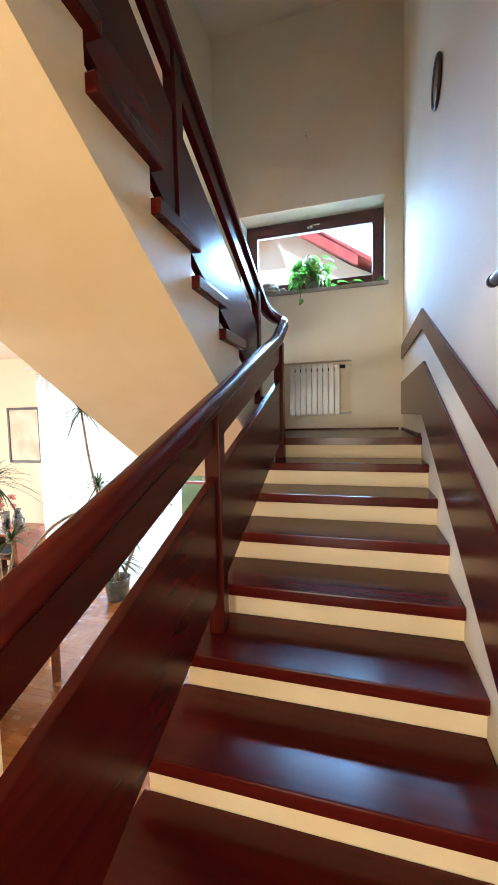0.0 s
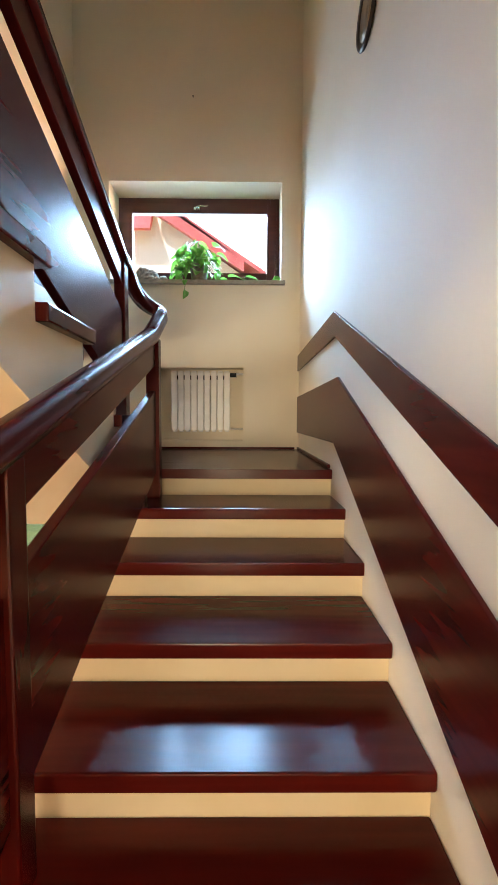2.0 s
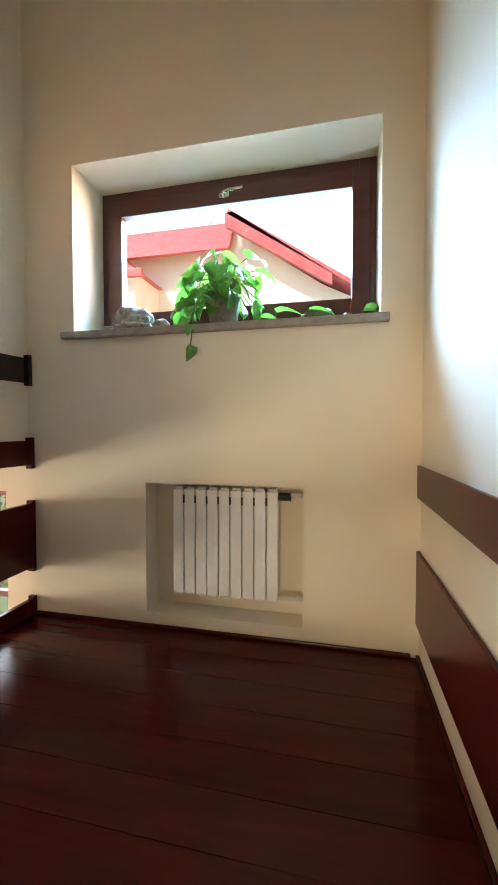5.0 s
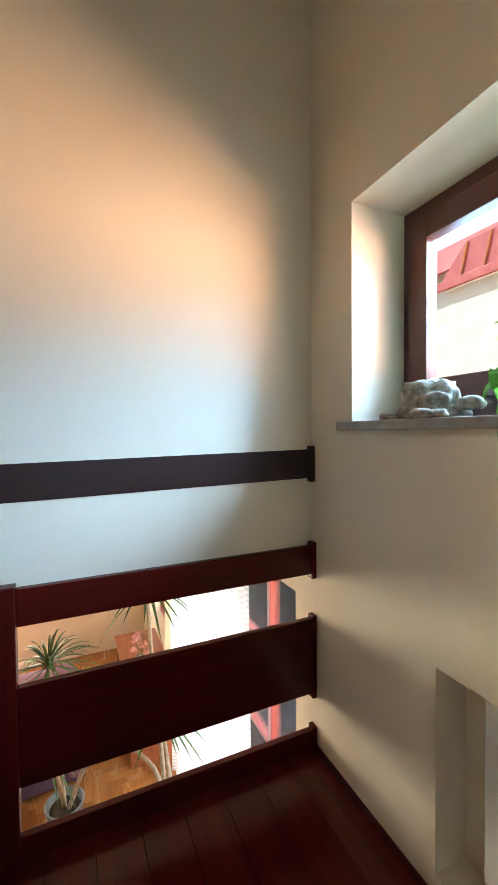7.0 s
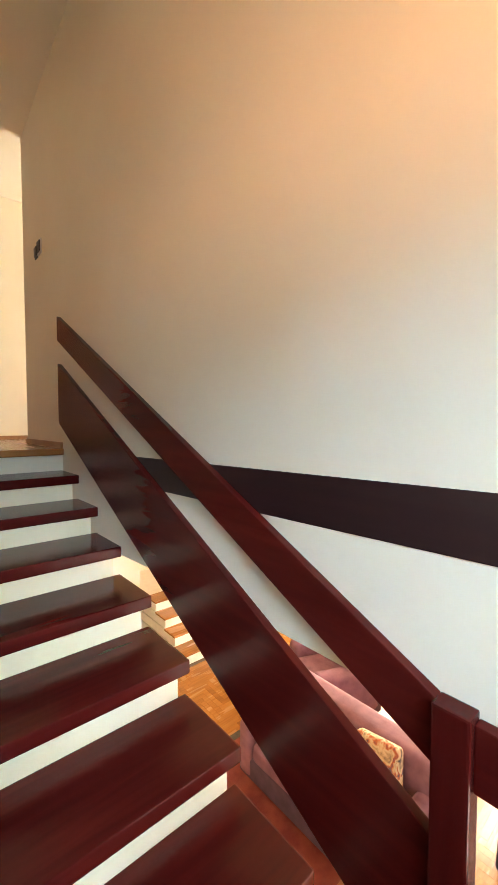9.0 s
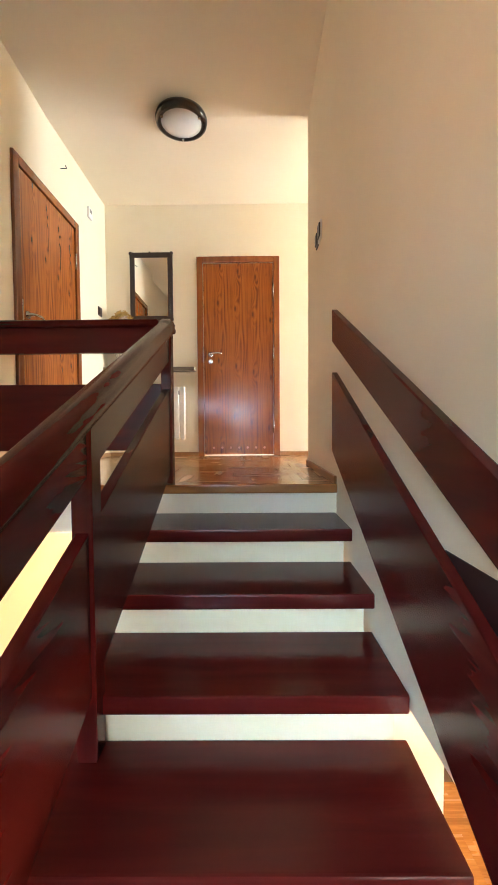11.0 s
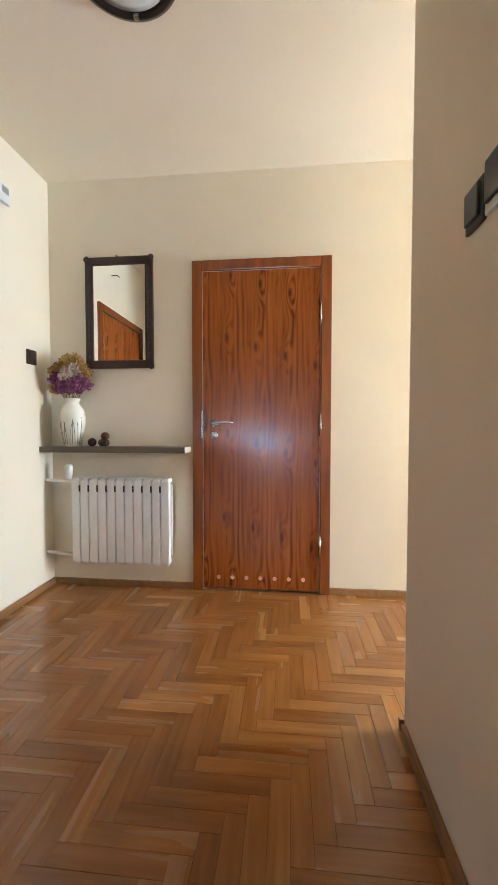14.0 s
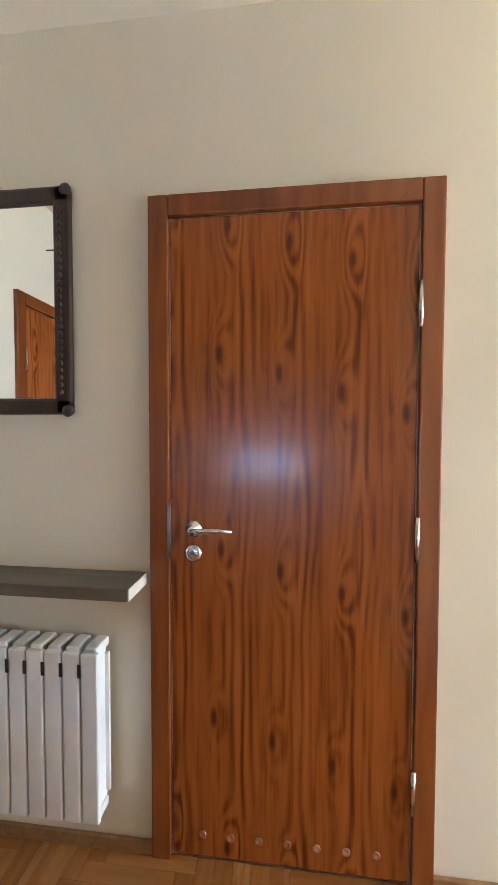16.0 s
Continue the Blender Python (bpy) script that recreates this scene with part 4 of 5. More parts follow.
SY0, SY1, SZ0, SZ1 = -1.96, -1.635, 1.93, 2.86
scroll = thing("hanging_scroll", "long paper wall scroll with ink landscape and black rod", "wall scroll", (0, -1.8, SZ0))
part("backing", bm_box(-0.014, -0.010, SY0, SY1, SZ0 + 0.01, SZ1, 0.001, 1), plain("grey_silk", (0.19, 0.165, 0.14), (0.26, 0.23, 0.195), 0.75, 40, 0.03, 260), scroll, "grey woven silk mount")
part("painting", bm_box(-0.0165, -0.0135, SY0 + 0.05, SY1 - 0.05, SZ0 + 0.17, SZ1 - 0.25, 0.0005, 1), ink_paper(), scroll, "faded ink landscape")
part("rod", bm_tube([(-0.02, SY0 - 0.005, SZ0), (-0.02, SY1 + 0.005, SZ0)], 0.016, 16), plain("grey_rod", (0.20, 0.18, 0.16), (0.26, 0.24, 0.21), 0.5), scroll)
for yy in (SY0 - 0.03, SY1 + 0.005):
    part("rod_end", bm_lathe([(0.012, 0), (0.019, 0.002), (0.019, 0.022), (0.012, 0.026)], 20, pose(-0.02, yy, SZ0, -90, 0, 0)), BLACK, scroll, "black lacquered rod knob")
part("top_rod", bm_tube([(-0.014, SY0, SZ1), (-0.014, SY1, SZ1)], 0.008, 12), DARKWOOD, scroll)
part("cord", bm_tube([(-0.012, SY0 + 0.08, SZ1), (-0.012, (SY0 + SY1) / 2, SZ1 + 0.13), (-0.012, SY1 - 0.08, SZ1)], 0.003, 6), BLACK, scroll)
for yy in (SY0 + 0.13, SY1 - 0.13):
    part("ribbon", bm_box(-0.0185, -0.0165, yy - 0.006, yy + 0.006, SZ1 - 0.36, SZ1, 0.0005, 1), plain("dark_ribbon", (0.03, 0.015, 0.02), (0.05, 0.03, 0.035), 0.7), scroll)
structure("wall_nail", bm_lathe([(0.004, 0), (0.004, 0.012), (0.007, 0.014)], 8, pose(-0.98, YN, 4.52, 90)), DARKWOOD, "old nail in the plaster", "nail")

# ---- window sill ----
LEAF = plain("pothos_leaf", (0.035, 0.13, 0.018), (0.19, 0.36, 0.07), 0.32, 32, 0.02, 120)
lb = LEAF.node_tree.nodes["Principled BSDF"]
ln_, ll_ = LEAF.node_tree.nodes, LEAF.node_tree.links
ltr, lmx = ln_.new("ShaderNodeBsdfTranslucent"), ln_.new("ShaderNodeMixShader")
ltr.inputs[0].default_value = (0.17, 0.42, 0.05, 1)
lmx.inputs[0].default_value = 0.36
ll_.new(lb.outputs[0], lmx.inputs[1])
ll_.new(ltr.outputs[0], lmx.inputs[2])
ll_.new(lmx.outputs[0], ln_["Material Output"].inputs["Surface"])
BASKET = plain("rope_pot", (0.16, 0.14, 0.11), (0.27, 0.24, 0.19), 0.8, 40, 0.06, 200)
SOIL = plain("potting_soil", (0.02, 0.014, 0.010), (0.04, 0.028, 0.018), 0.95, 60, 0.1)


def leaf_mesh(name, w, ln, bend, mat):
    """A heart-shaped leaf with a folded midrib, growing along +y from its stalk."""
    bm = bmesh.new()
    rows = []
    for i, t in enumerate(np.linspace(0, 1, 9)):
        half = w * (math.sin(math.pi * (t ** 0.62)) ** 0.85 if 0 < t < 1 else 0.0)
        y = ln * t - (0.10 * ln if 0 < t < 0.2 else 0)
        z = -bend * t * t * ln
        rows.append([bm.verts.new((s * half, y, z + abs(s) * half * 0.28)) for s in (-1, -0.5, 0, 0.5, 1)])
    for a, b in zip(rows, rows[1:]):
        for k in range(4):
            try:
                bm.faces.new((a[k], a[k + 1], b[k + 1], b[k]))
            except ValueError:
                pass
    bmesh.ops.remove_doubles(bm, verts=bm.verts[:], dist=0.0004)
    for f in bm.faces:
        f.smooth = True
    me = bpy.data.meshes.new(name)
    bm.to_mesh(me)
    bm.free()
    me.materials.append(mat)
    return me


LEAVES = [leaf_mesh("leaf", w, ln, b, LEAF) for w, ln, b in ((0.036, 0.105, 0.25), (0.042, 0.12, 0.45), (0.030, 0.085, 0.3))]


def leaf_at(parent, p, yaw, tilt, roll, k, i):
    ob = new("leaf", LEAVES[i % 3])
    ob.parent = parent
    ob.matrix_parent_inverse = parent.matrix_world.inverted()
    ob.matrix_basis = pose(*p, tilt, roll, yaw) @ Matrix.Diagonal((k, k, k, 1))
    return ob


PX, PY = -0.945, 1.60
plant = thing("potted_pothos", "bright green trailing pothos in a grey rope-wrapped pot", "plant", (PX, PY, WZ0))
rope = [(0.055, 0.0)] + [(0.066 + 0.0011 * (j // 2) + (0.0035 if j % 2 else 0.0), 0.004 + j * 0.0049) for j in range(35)] + [(0.082, 0.176), (0.078, 0.17), (0.074, 0.15), (0.02, 0.148)]
part("pot", bm_lathe(rope, 36, pose(PX, PY, WZ0)), BASKET, plant, "pot wound with grey rope")
part("soil", bm_lathe([(0.02, 0.145), (0.079, 0.150), (0.06, 0.157), (0.02, 0.160)], 24, pose(PX, PY, WZ0)), SOIL, plant)
rl = random.Random(11)
VINE = plain("vine_stem", (0.08, 0.14, 0.03), (0.13, 0.20, 0.05), 0.5)
k = 0
for i in range(74):
    a = rl.uniform(0, 2 * math.pi)
    rr, hh = rl.uniform(0.02, 0.20), rl.uniform(0.15, 0.40)
    tip = (PX + math.cos(a) * rr * 1.05 - 0.025, PY + math.sin(a) * rr * 0.55 - 0.01, WZ0 + hh - rr * 0.35)
    part("stalk", bm_tube([(PX + math.cos(a) * 0.02, PY + math.sin(a) * 0.02, WZ0 + 0.15), ((PX + tip[0]) / 2, (PY + tip[1]) / 2, WZ0 + 0.16 + hh * 0.35), tip], 0.0022, 5), VINE, plant)
    leaf_at(plant, tip, math.degrees(a) - 90 + rl.uniform(-40, 40), rl.uniform(-75, 10), rl.uniform(-30, 30), rl.uniform(0.85, 1.35), i)
for tx, ty, tz, n in ((-0.16, -0.06, 0.02, 5), (-0.26, -0.07, 0.05, 6), (-0.11, -0.19, -0.15, 5)):
    vp = [(PX, PY, WZ0 + 0.16), (PX + tx * 0.5, PY + ty * 0.6, WZ0 + 0.20), (PX + tx * 0.85, PY + ty, WZ0 + 0.10 + tz * 0.4), (PX + tx, PY + ty, WZ0 + 0.03 + tz)]
    part("vine", bm_tube(vp, 0.003, 6), VINE, plant)
    for j in range(n):
        u = (j + 1) / n * 2.99
        q = Vector(vp[int(u)]).lerp(Vector(vp[int(u) + 1]), u % 1)
        leaf_at(plant, (q.x + rl.uniform(-0.02, 0.02), q.y - 0.012, q.z), rl.uniform(110, 250), rl.uniform(-80, -30), rl.uniform(-30, 30), rl.uniform(0.42, 0.68), j)
vp = [(PX, PY - 0.02, WZ0 + 0.165), (PX + 0.10, PY - 0.03, WZ0 + 0.15), (PX + 0.16, PY - 0.03, WZ0 + 0.03), (PX + 0.25, PY, WZ0 + 0.012), (PX + 0.42, PY, WZ0 + 0.012), (PX + 0.62, PY, WZ0 + 0.012), (PX + 0.78, PY + 0.01, WZ0 + 0.012)]
part("vine", bm_tube(vp, 0.003, 6), DARKWOOD, plant)
for x, z, kk in ((0.20, 0.05, 0.8), (0.28, 0.07, 1.1), (0.44, 0.07, 1.1), (0.41, 0.05, 0.7), (0.70, 0.06, 0.8), (0.76, 0.05, 0.7), (0.80, 0.03, 0.6)):
    leaf_at(plant, (PX + x, PY - 0.01, WZ0 + z), rl.uniform(-120, -60), rl.uniform(-10, 20), rl.uniform(-20, 20), kk, 1)
    part("stalk", bm_tube([(PX + x - 0.02, PY, WZ0 + 0.01), (PX + x - 0.01, PY - 0.005, WZ0 + z * 0.6), (PX + x, PY - 0.01, WZ0 + z)], 0.002, 5), VINE, plant)


def lump(seed, sx, sy, sz, rough=0.18, n=3):
    """An uneven stone-like lump resting on z = 0."""
    bm = bmesh.new()
    bmesh.ops.create_icosphere(bm, subdivisions=n, radius=1.0)
    for v in bm.verts:
        d = 1 + rough * noise.noise(v.co * 1.7 + Vector((seed, 0, 0))) + rough * 0.4 * noise.noise(v.co * 5 + Vector((0, seed, 0)))
        v.co = Vector((v.co.x * sx * d, v.co.y * sy * d, max(0.0, (v.co.z + 0.55) * sz * d)))
    for f in bm.faces:
        f.smooth = True
    return bm


def moved(bm, m):
    bm.transform(m)
    return bm


FIG = plain("grey_stone_figure", (0.20, 0.18, 0.15), (0.50, 0.46, 0.38), 0.7, 45, 0.12, 120)
tagged(solid("stone_turtle", moved(join(lump(3, 0.095, 0.06, 0.058, 0.42, 4), moved(lump(5, 0.035, 0.022, 0.022), pose(0.125, 0, 0.018)), moved(lump(6, 0.04, 0.018, 0.014), pose(0.08, -0.055, 0, 0, 0, -20)), moved(lump(7, 0.035, 0.018, 0.014), pose(-0.07, -0.05, 0, 0, 0, 40)), moved(lump(8, 0.04, 0.018, 0.016), pose(0.05, -0.075, 0, 0, 0, 5)), moved(lump(9, 0.05, 0.03, 0.03), pose(0.06, 0.02, 0))), pose(-1.44, 1.56, WZ0) @ Matrix.Scale(1.3, 4)), FIG),
       "grey stone turtle figure on the window sill", "figurine")
ROCK = plain("brown_mineral", (0.06, 0.035, 0.03), (0.20, 0.12, 0.09), 0.5, 18, 0.08, 80)
for x, s, q in ((-0.47, 0.085, 21), (-0.335, 0.05, 22), (-0.56, 0.045, 24)):
    tagged(solid("mineral_stone", moved(lump(q, s, s * 0.6, s * 0.62, 0.35), pose(x, 1.62, WZ0)), ROCK), "rough brown mineral stone on the window sill", "stone", "sill stones")

# ---- living room ----
SHEER = node_mat("lace_curtain")
sm, sn_, sl, sb = SHEER
tr_, tl_, mx_, out_ = sn_.new("ShaderNodeBsdfTransparent"), sn_.new("ShaderNodeBsdfTranslucent"), sn_.new("ShaderNodeMixShader"), sn_["Material Output"]
df_ = sn_.new("ShaderNodeBsdfDiffuse")
ad_ = sn_.new("ShaderNodeMixShader")
tl_.inputs[0].default_value = (0.86, 0.88, 0.90, 1)
df_.inputs[0].default_value = (0.84, 0.85, 0.86, 1)
wv_ = sn_.new("ShaderNodeTexWave")
wv_.bands_direction = "Z"
wv_.inputs["Scale"].default_value, wv_.inputs["Distortion"].default_value, wv_.inputs["Detail"].default_value, wv_.inputs["Detail Scale"].default_value = 9.0, 2.0, 2, 8
tc_ = sn_.new("ShaderNodeTexCoord")
sl.new(tc_.outputs["Object"], wv_.inputs["Vector"])
mr_ = sn_.new("ShaderNodeMapRange")
mr_.inputs["To Min"].default_value, mr_.inputs["To Max"].default_value = 0.62, 0.88
sl.new(wv_.outputs["Fac"], mr_.inputs["Value"])
ad_.inputs[0].default_value = 0.5
sl.new(tl_.outputs[0], ad_.inputs[1])
sl.new(df_.outputs[0], ad_.inputs[2])
sl.new(mr_.outputs[0], mx_.inputs[0])
sl.new(tr_.outputs[0], mx_.inputs[1])
sl.new(ad_.outputs[0], mx_.inputs[2])
sl.new(mx_.outputs[0], out_.inputs["Surface"])


def curtain_bm(x0, x1, y, z0, z1, waves, amp, seed):
    q = random.Random(seed)
    bm = bmesh.new()
    n, rows = int(waves * 10), 10
    ph = [q.uniform(-0.4, 0.4) for _ in range(4)]
    grid = []
    for j in range(rows + 1):
        v = j / rows
        row = []
        for i in range(n + 1):
            u = i / n
            a = 2 * math.pi * waves * u
            row.append(bm.verts.new((x0 + (x1 - x0) * u + 0.01 * math.sin(a * 0.37 + ph[0]), y + amp * (0.7 + 0.3 * v) * math.sin(a + ph[1] * math.sin(3 * v)) + amp * 0.4 * math.sin(a * 0.43 + ph[2]), z1 + (z0 - z1) * v)))
        grid.append(row)
    for a, b in zip(grid, grid[1:]):
        for i in range(n):
            bm.faces.new((a[i], a[i + 1], b[i + 1], b[i]))
    for f in bm.faces:
        f.smooth = True
    return bm


for x0, x1, w, q in ((-4.62, -3.40, 13, 1), (-3.42, -2.53, 10, 2)):
    c = thing("lace_curtain", "long white sheer lace curtain at the living room window", "curtain", ((x0 + x1) / 2, 1.36, LF), "window curtains")
    part("cloth", curtain_bm(x0, x1, 1.36, LF + 0.02, 2.22, w, 0.022, q), SHEER[0], c)
rod = thing("curtain_rail", "slim white curtain rail above the living room window", "curtain rail", (-3.6, 1.36, 2.23))
part("rail", bm_box(-4.8, -2.3, 1.33, 1.39, 2.225, 2.255, 0.004), WHITEPL, rod)


REDFRAME = wood("red_stained_frame", (0.16, 0.030, 0.024), (0.24, 0.050, 0.040), (0.32, 0.075, 0.060), 2, 30, 0.35, 0.2)


def mullioned(name, label, x0, x1, z0, z1, nx, nz):
    ob = tagged(new(name), label, "window", kind="structure")
    y0, y1 = YN + 0.16, YN + 0.22
    part("window_frame", frame_bm(x0, x1, z0, z1, 0.05, y0, y1 - 0.01), REDFRAME, ob)
    for i in range(1, nx):
        x = x0 + (x1 - x0) * i / nx
        part("mullion", bm_box(x - 0.024, x + 0.024, y0 + 0.004, y1 - 0.004, z0 + 0.06, z1 - 0.06, 0.004), REDFRAME, ob)
    for j in range(1, nz):
        z = z0 + (z1 - z0) * j / nz
        part("glazing_bar", bm_box(x0 + 0.06, x1 - 0.06, y0 + 0.012, y1 - 0.012, z - 0.018, z + 0.018, 0.003), REDFRAME, ob)
    for i in range(nx):
        for j in range(nz):
            p = part("pane", bm_box(x0 + (x1 - x0) * i / nx + 0.03, x0 + (x1 - x0) * (i + 1) / nx - 0.03, y0 + 0.025, y0 + 0.035, z0 + (z1 - z0) * j / nz + 0.01, z0 + (z1 - z0) * (j + 1) / nz - 0.01), GLASS, ob)
            p.visible_shadow = False
    return ob


mullioned("window_2", "large dark red glazed garden door behind lace curtains", LX0 + 0.004, LX1 - 0.004, LF + 0.004, 2.046, 4, 4)
mullioned("window_3", "narrow dark red window beside the desk", -6.596, -5.504, 0.104, 2.046, 2, 3)

westwin = tagged(new("window_4"), "wide dark red framed living room window", "window", kind="structure")
for y0, y1, z0, z1 in ((-3.196, -3.12, LF + 0.054, 1.896), (-0.48, -0.404, LF + 0.054, 1.896), (-2.30, -2.22, LF + 0.13, 1.82), (-1.38, -1.30, LF + 0.13, 1.82), (-3.12, -0.48, LF + 0.054, LF + 0.13), (-3.12, -0.48, 1.82, 1.896)):
    part("window_frame", bm_box(-7.34, -7.27, y0, y1, z0, z1, 0.004), WINWOOD, westwin)
for y0, y1 in ((-3.12, -2.30), (-2.22, -1.38), (-1.30, -0.48)):
    p = part("pane", bm_box(-7.31, -7.30, y0 - 0.01, y1 + 0.01, LF + 0.12, 1.83), GLASS, westwin)
    p.visible_shadow = False

pic = thing("framed_picture", "pale abstract picture in a thin black frame", "picture", (-4.98, YN, 0.95))
part("frame", frame_bm(-5.27, -4.70, 0.95, 1.73, 0.035, YN - 0.024, YN - 0.003), BLACK, pic)
part("print", bm_box(-5.24, -4.73, YN - 0.014, YN - 0.006, 0.98, 1.70), plain("pale_print", (0.62, 0.40, 0.26), (0.74, 0.66, 0.55), 0.5, 4, 0.01), pic)

desk = thing("desk", "reddish-brown wooden desk with an open shelf beneath the picture", "desk", (-5.35, 1.1, LF))
DESKWOOD = wood("red_brown_furniture", (0.16, 0.045, 0.018), (0.27, 0.085, 0.032), (0.36, 0.13, 0.05), 0, 26, 0.3, 0.2)
part("top", bm_box(-6.1, -4.66, 0.92, 1.46, LF + 0.72, LF + 0.75, 0.004), DESKWOOD, desk)
for x in (-6.08, -5.45, -4.70):
    part("side_panel", bm_box(x, x + 0.028, 0.94, 1.45, LF, LF + 0.72, 0.003), DESKWOOD, desk)
part("shelf", bm_box(-5.42, -4.71, 0.95, 1.44, LF + 0.40, LF + 0.425, 0.003), DESKWOOD, desk)
part("shelf", bm_box(-5.42, -4.71, 0.95, 1.44, LF + 0.08, LF + 0.105, 0.003), DESKWOOD, desk)
for i, (w, cc) in enumerate(((0.22, (0.10, 0.10, 0.12)), (0.20, (0.35, 0.10, 0.07)), (0.24, (0.42, 0.38, 0.30)), (0.20, (0.06, 0.10, 0.16)))):
    tagged(solid("magazine", bm_box(-5.15 + 0.01 * i, -5.15 + w + 0.01 * i, 1.0, 1.28, LF + 0.4255 + i * 0.012, LF + 0.437 + i * 0.012, 0.002, 1), plain("magazine_paper", cc, tuple(min(1, v * 1.2) for v in cc), 0.5)), "thin magazine lying on the desk shelf", "magazine", "desk magazines")

BLUEVASE = plain("dark_patterned_ceramic", (0.02, 0.022, 0.028), (0.30, 0.29, 0.27), 0.25, 14, 0.01)
dv = thing("desk_vase", "dark patterned jug on the desk", "vase", (-4.86, 1.16, LF + 0.75))
part("body", bm_lathe([(0.04, 0), (0.055, 0.01), (0.07, 0.10), (0.06, 0.18), (0.035, 0.24), (0.045, 0.28), (0.035, 0.27), (0.03, 0.2)], 28, pose(-4.86, 1.16, LF + 0.75)), BLUEVASE, dv)
part("handle", bm_tube([(-4.80, 1.16, LF + 0.92), (-4.755, 1.16, LF + 0.90), (-4.76, 1.16, LF + 0.82), (-4.80, 1.16, LF + 0.80)], 0.009), BLUEVASE, dv)
fv = thing("desk_flowers", "glass vase of pink dried flowers on the desk", "flowers", (-5.02, 1.12, LF + 0.75))
part("vase", bm_lathe([(0.045, 0), (0.05, 0.01), (0.055, 0.24), (0.045, 0.24), (0.04, 0.03)], 24, pose(-5.02, 1.12, LF + 0.75)), BLUEVASE, fv)
PINK = plain("pink_petals", (0.50, 0.18, 0.15), (0.65, 0.34, 0.26), 0.8, 40)
for i in range(9):
    a, h = rl.uniform(0, 6.28), rl.uniform(0.30, 0.46)
    c = (-5.02 + math.cos(a) * rl.uniform(0.03, 0.16), 1.12 + math.sin(a) * 0.09, LF + 0.75 + h)
    part("flower_head", petals(90 + i, c, 0.042, 34, 0.016), PINK, fv)
    part("stem", bm_tube([(-5.02, 1.12, LF + 0.80), (-5.02 + (c[0] + 5.02) * 0.4, 1.12, LF + 0.98), c], 0.002, 5), STEM, fv)

# dracaena by the window
DLEAF = plain("dracaena_leaf", (0.03, 0.075, 0.02), (0.07, 0.14, 0.035), 0.4, 20)
BARK = plain("pale_cane_bark", (0.30, 0.25, 0.17), (0.44, 0.38, 0.27), 0.7, 30, 0.06, 60)
POTG = plain("blue_grey_glazed_pot", (0.10, 0.12, 0.13), (0.18, 0.21, 0.22), 0.3, 12, 0.02)


def spiky(seed, c, n, ln, w, droop):
    """A crown of long narrow arching leaves."""
    q = random.Random(seed)
    bm = bmesh.new()
    for i in range(n):
        a = 2 * math.pi * i / n * 2.4 + q.uniform(-0.2, 0.2)
        el = math.radians(q.uniform(-15, 75))
        l2 = ln * q.uniform(0.75, 1.1)
        side = Vector((-math.sin(a), math.cos(a), 0))
        prev = None
        for j in range(6):
            t = j / 5
            r = l2 * t * math.cos(el)
            p = Vector(c) + Vector((math.cos(a) * r, math.sin(a) * r, l2 * t * math.sin(el) - droop * l2 * t * t))
            hw = w * (0.55 + 0.9 * t) * (1 - t) ** 0.55 if t < 1 else 0.0005
            cur = [bm.verts.new(p - side * hw + Vector((0, 0, hw * 0.35))), bm.verts.new(p), bm.verts.new(p + side * hw + Vector((0, 0, hw * 0.35)))]
            if prev:
                bm.faces.new((prev[0], prev[1], cur[1], cur[0]))
                bm.faces.new((prev[1], prev[2], cur[2], cur[1]))
            prev = cur
    for f in bm.faces:
        f.smooth = True
    return bm


def dracaena(at, canes, seed, label):
    ob = thing("dracaena", label, "plant", at, "house plants")
    x, y, z = at
    part("pot", bm_lathe([(0.11, 0), (0.12, 0.01), (0.155, 0.24), (0.165, 0.27), (0.15, 0.27), (0.14, 0.22), (0.02, 0.21)], 32, pose(x, y, z)), POTG, ob, "blue-grey glazed pot")
    part("soil", bm_lathe([(0.02, 0.20), (0.14, 0.215), (0.10, 0.225), (0.02, 0.23)], 20, pose(x, y, z)), SOIL, ob)
    for i, (pts_, n, ln) in enumerate(canes):
        pp = [Vector((x + a, y + b, z + c)) for a, b, c in pts_]
        smooth = []
        for s in range(len(pp) - 1):
            p0, p1, p2, p3 = pp[max(0, s - 1)], pp[s], pp[s + 1], pp[min(len(pp) - 1, s + 2)]
            for u in np.linspace(0, 1, 5)[:-1]:
                smooth.append(0.5 * ((2 * p1) + (p2 - p0) * u + (2 * p0 - 5 * p1 + 4 * p2 - p3) * u * u + (3 * p1 - p0 - 3 * p2 + p3) * u ** 3))
        smooth.append(pp[-1])
        part("cane", bm_tube(smooth, [0.020 - 0.006 * j / len(smooth) for j in range(len(smooth))], 9), BARK, ob)
        part("crown", spiky(seed + i, pp[-1], n, ln, 0.014, 0.55), DLEAF, ob)
    return ob


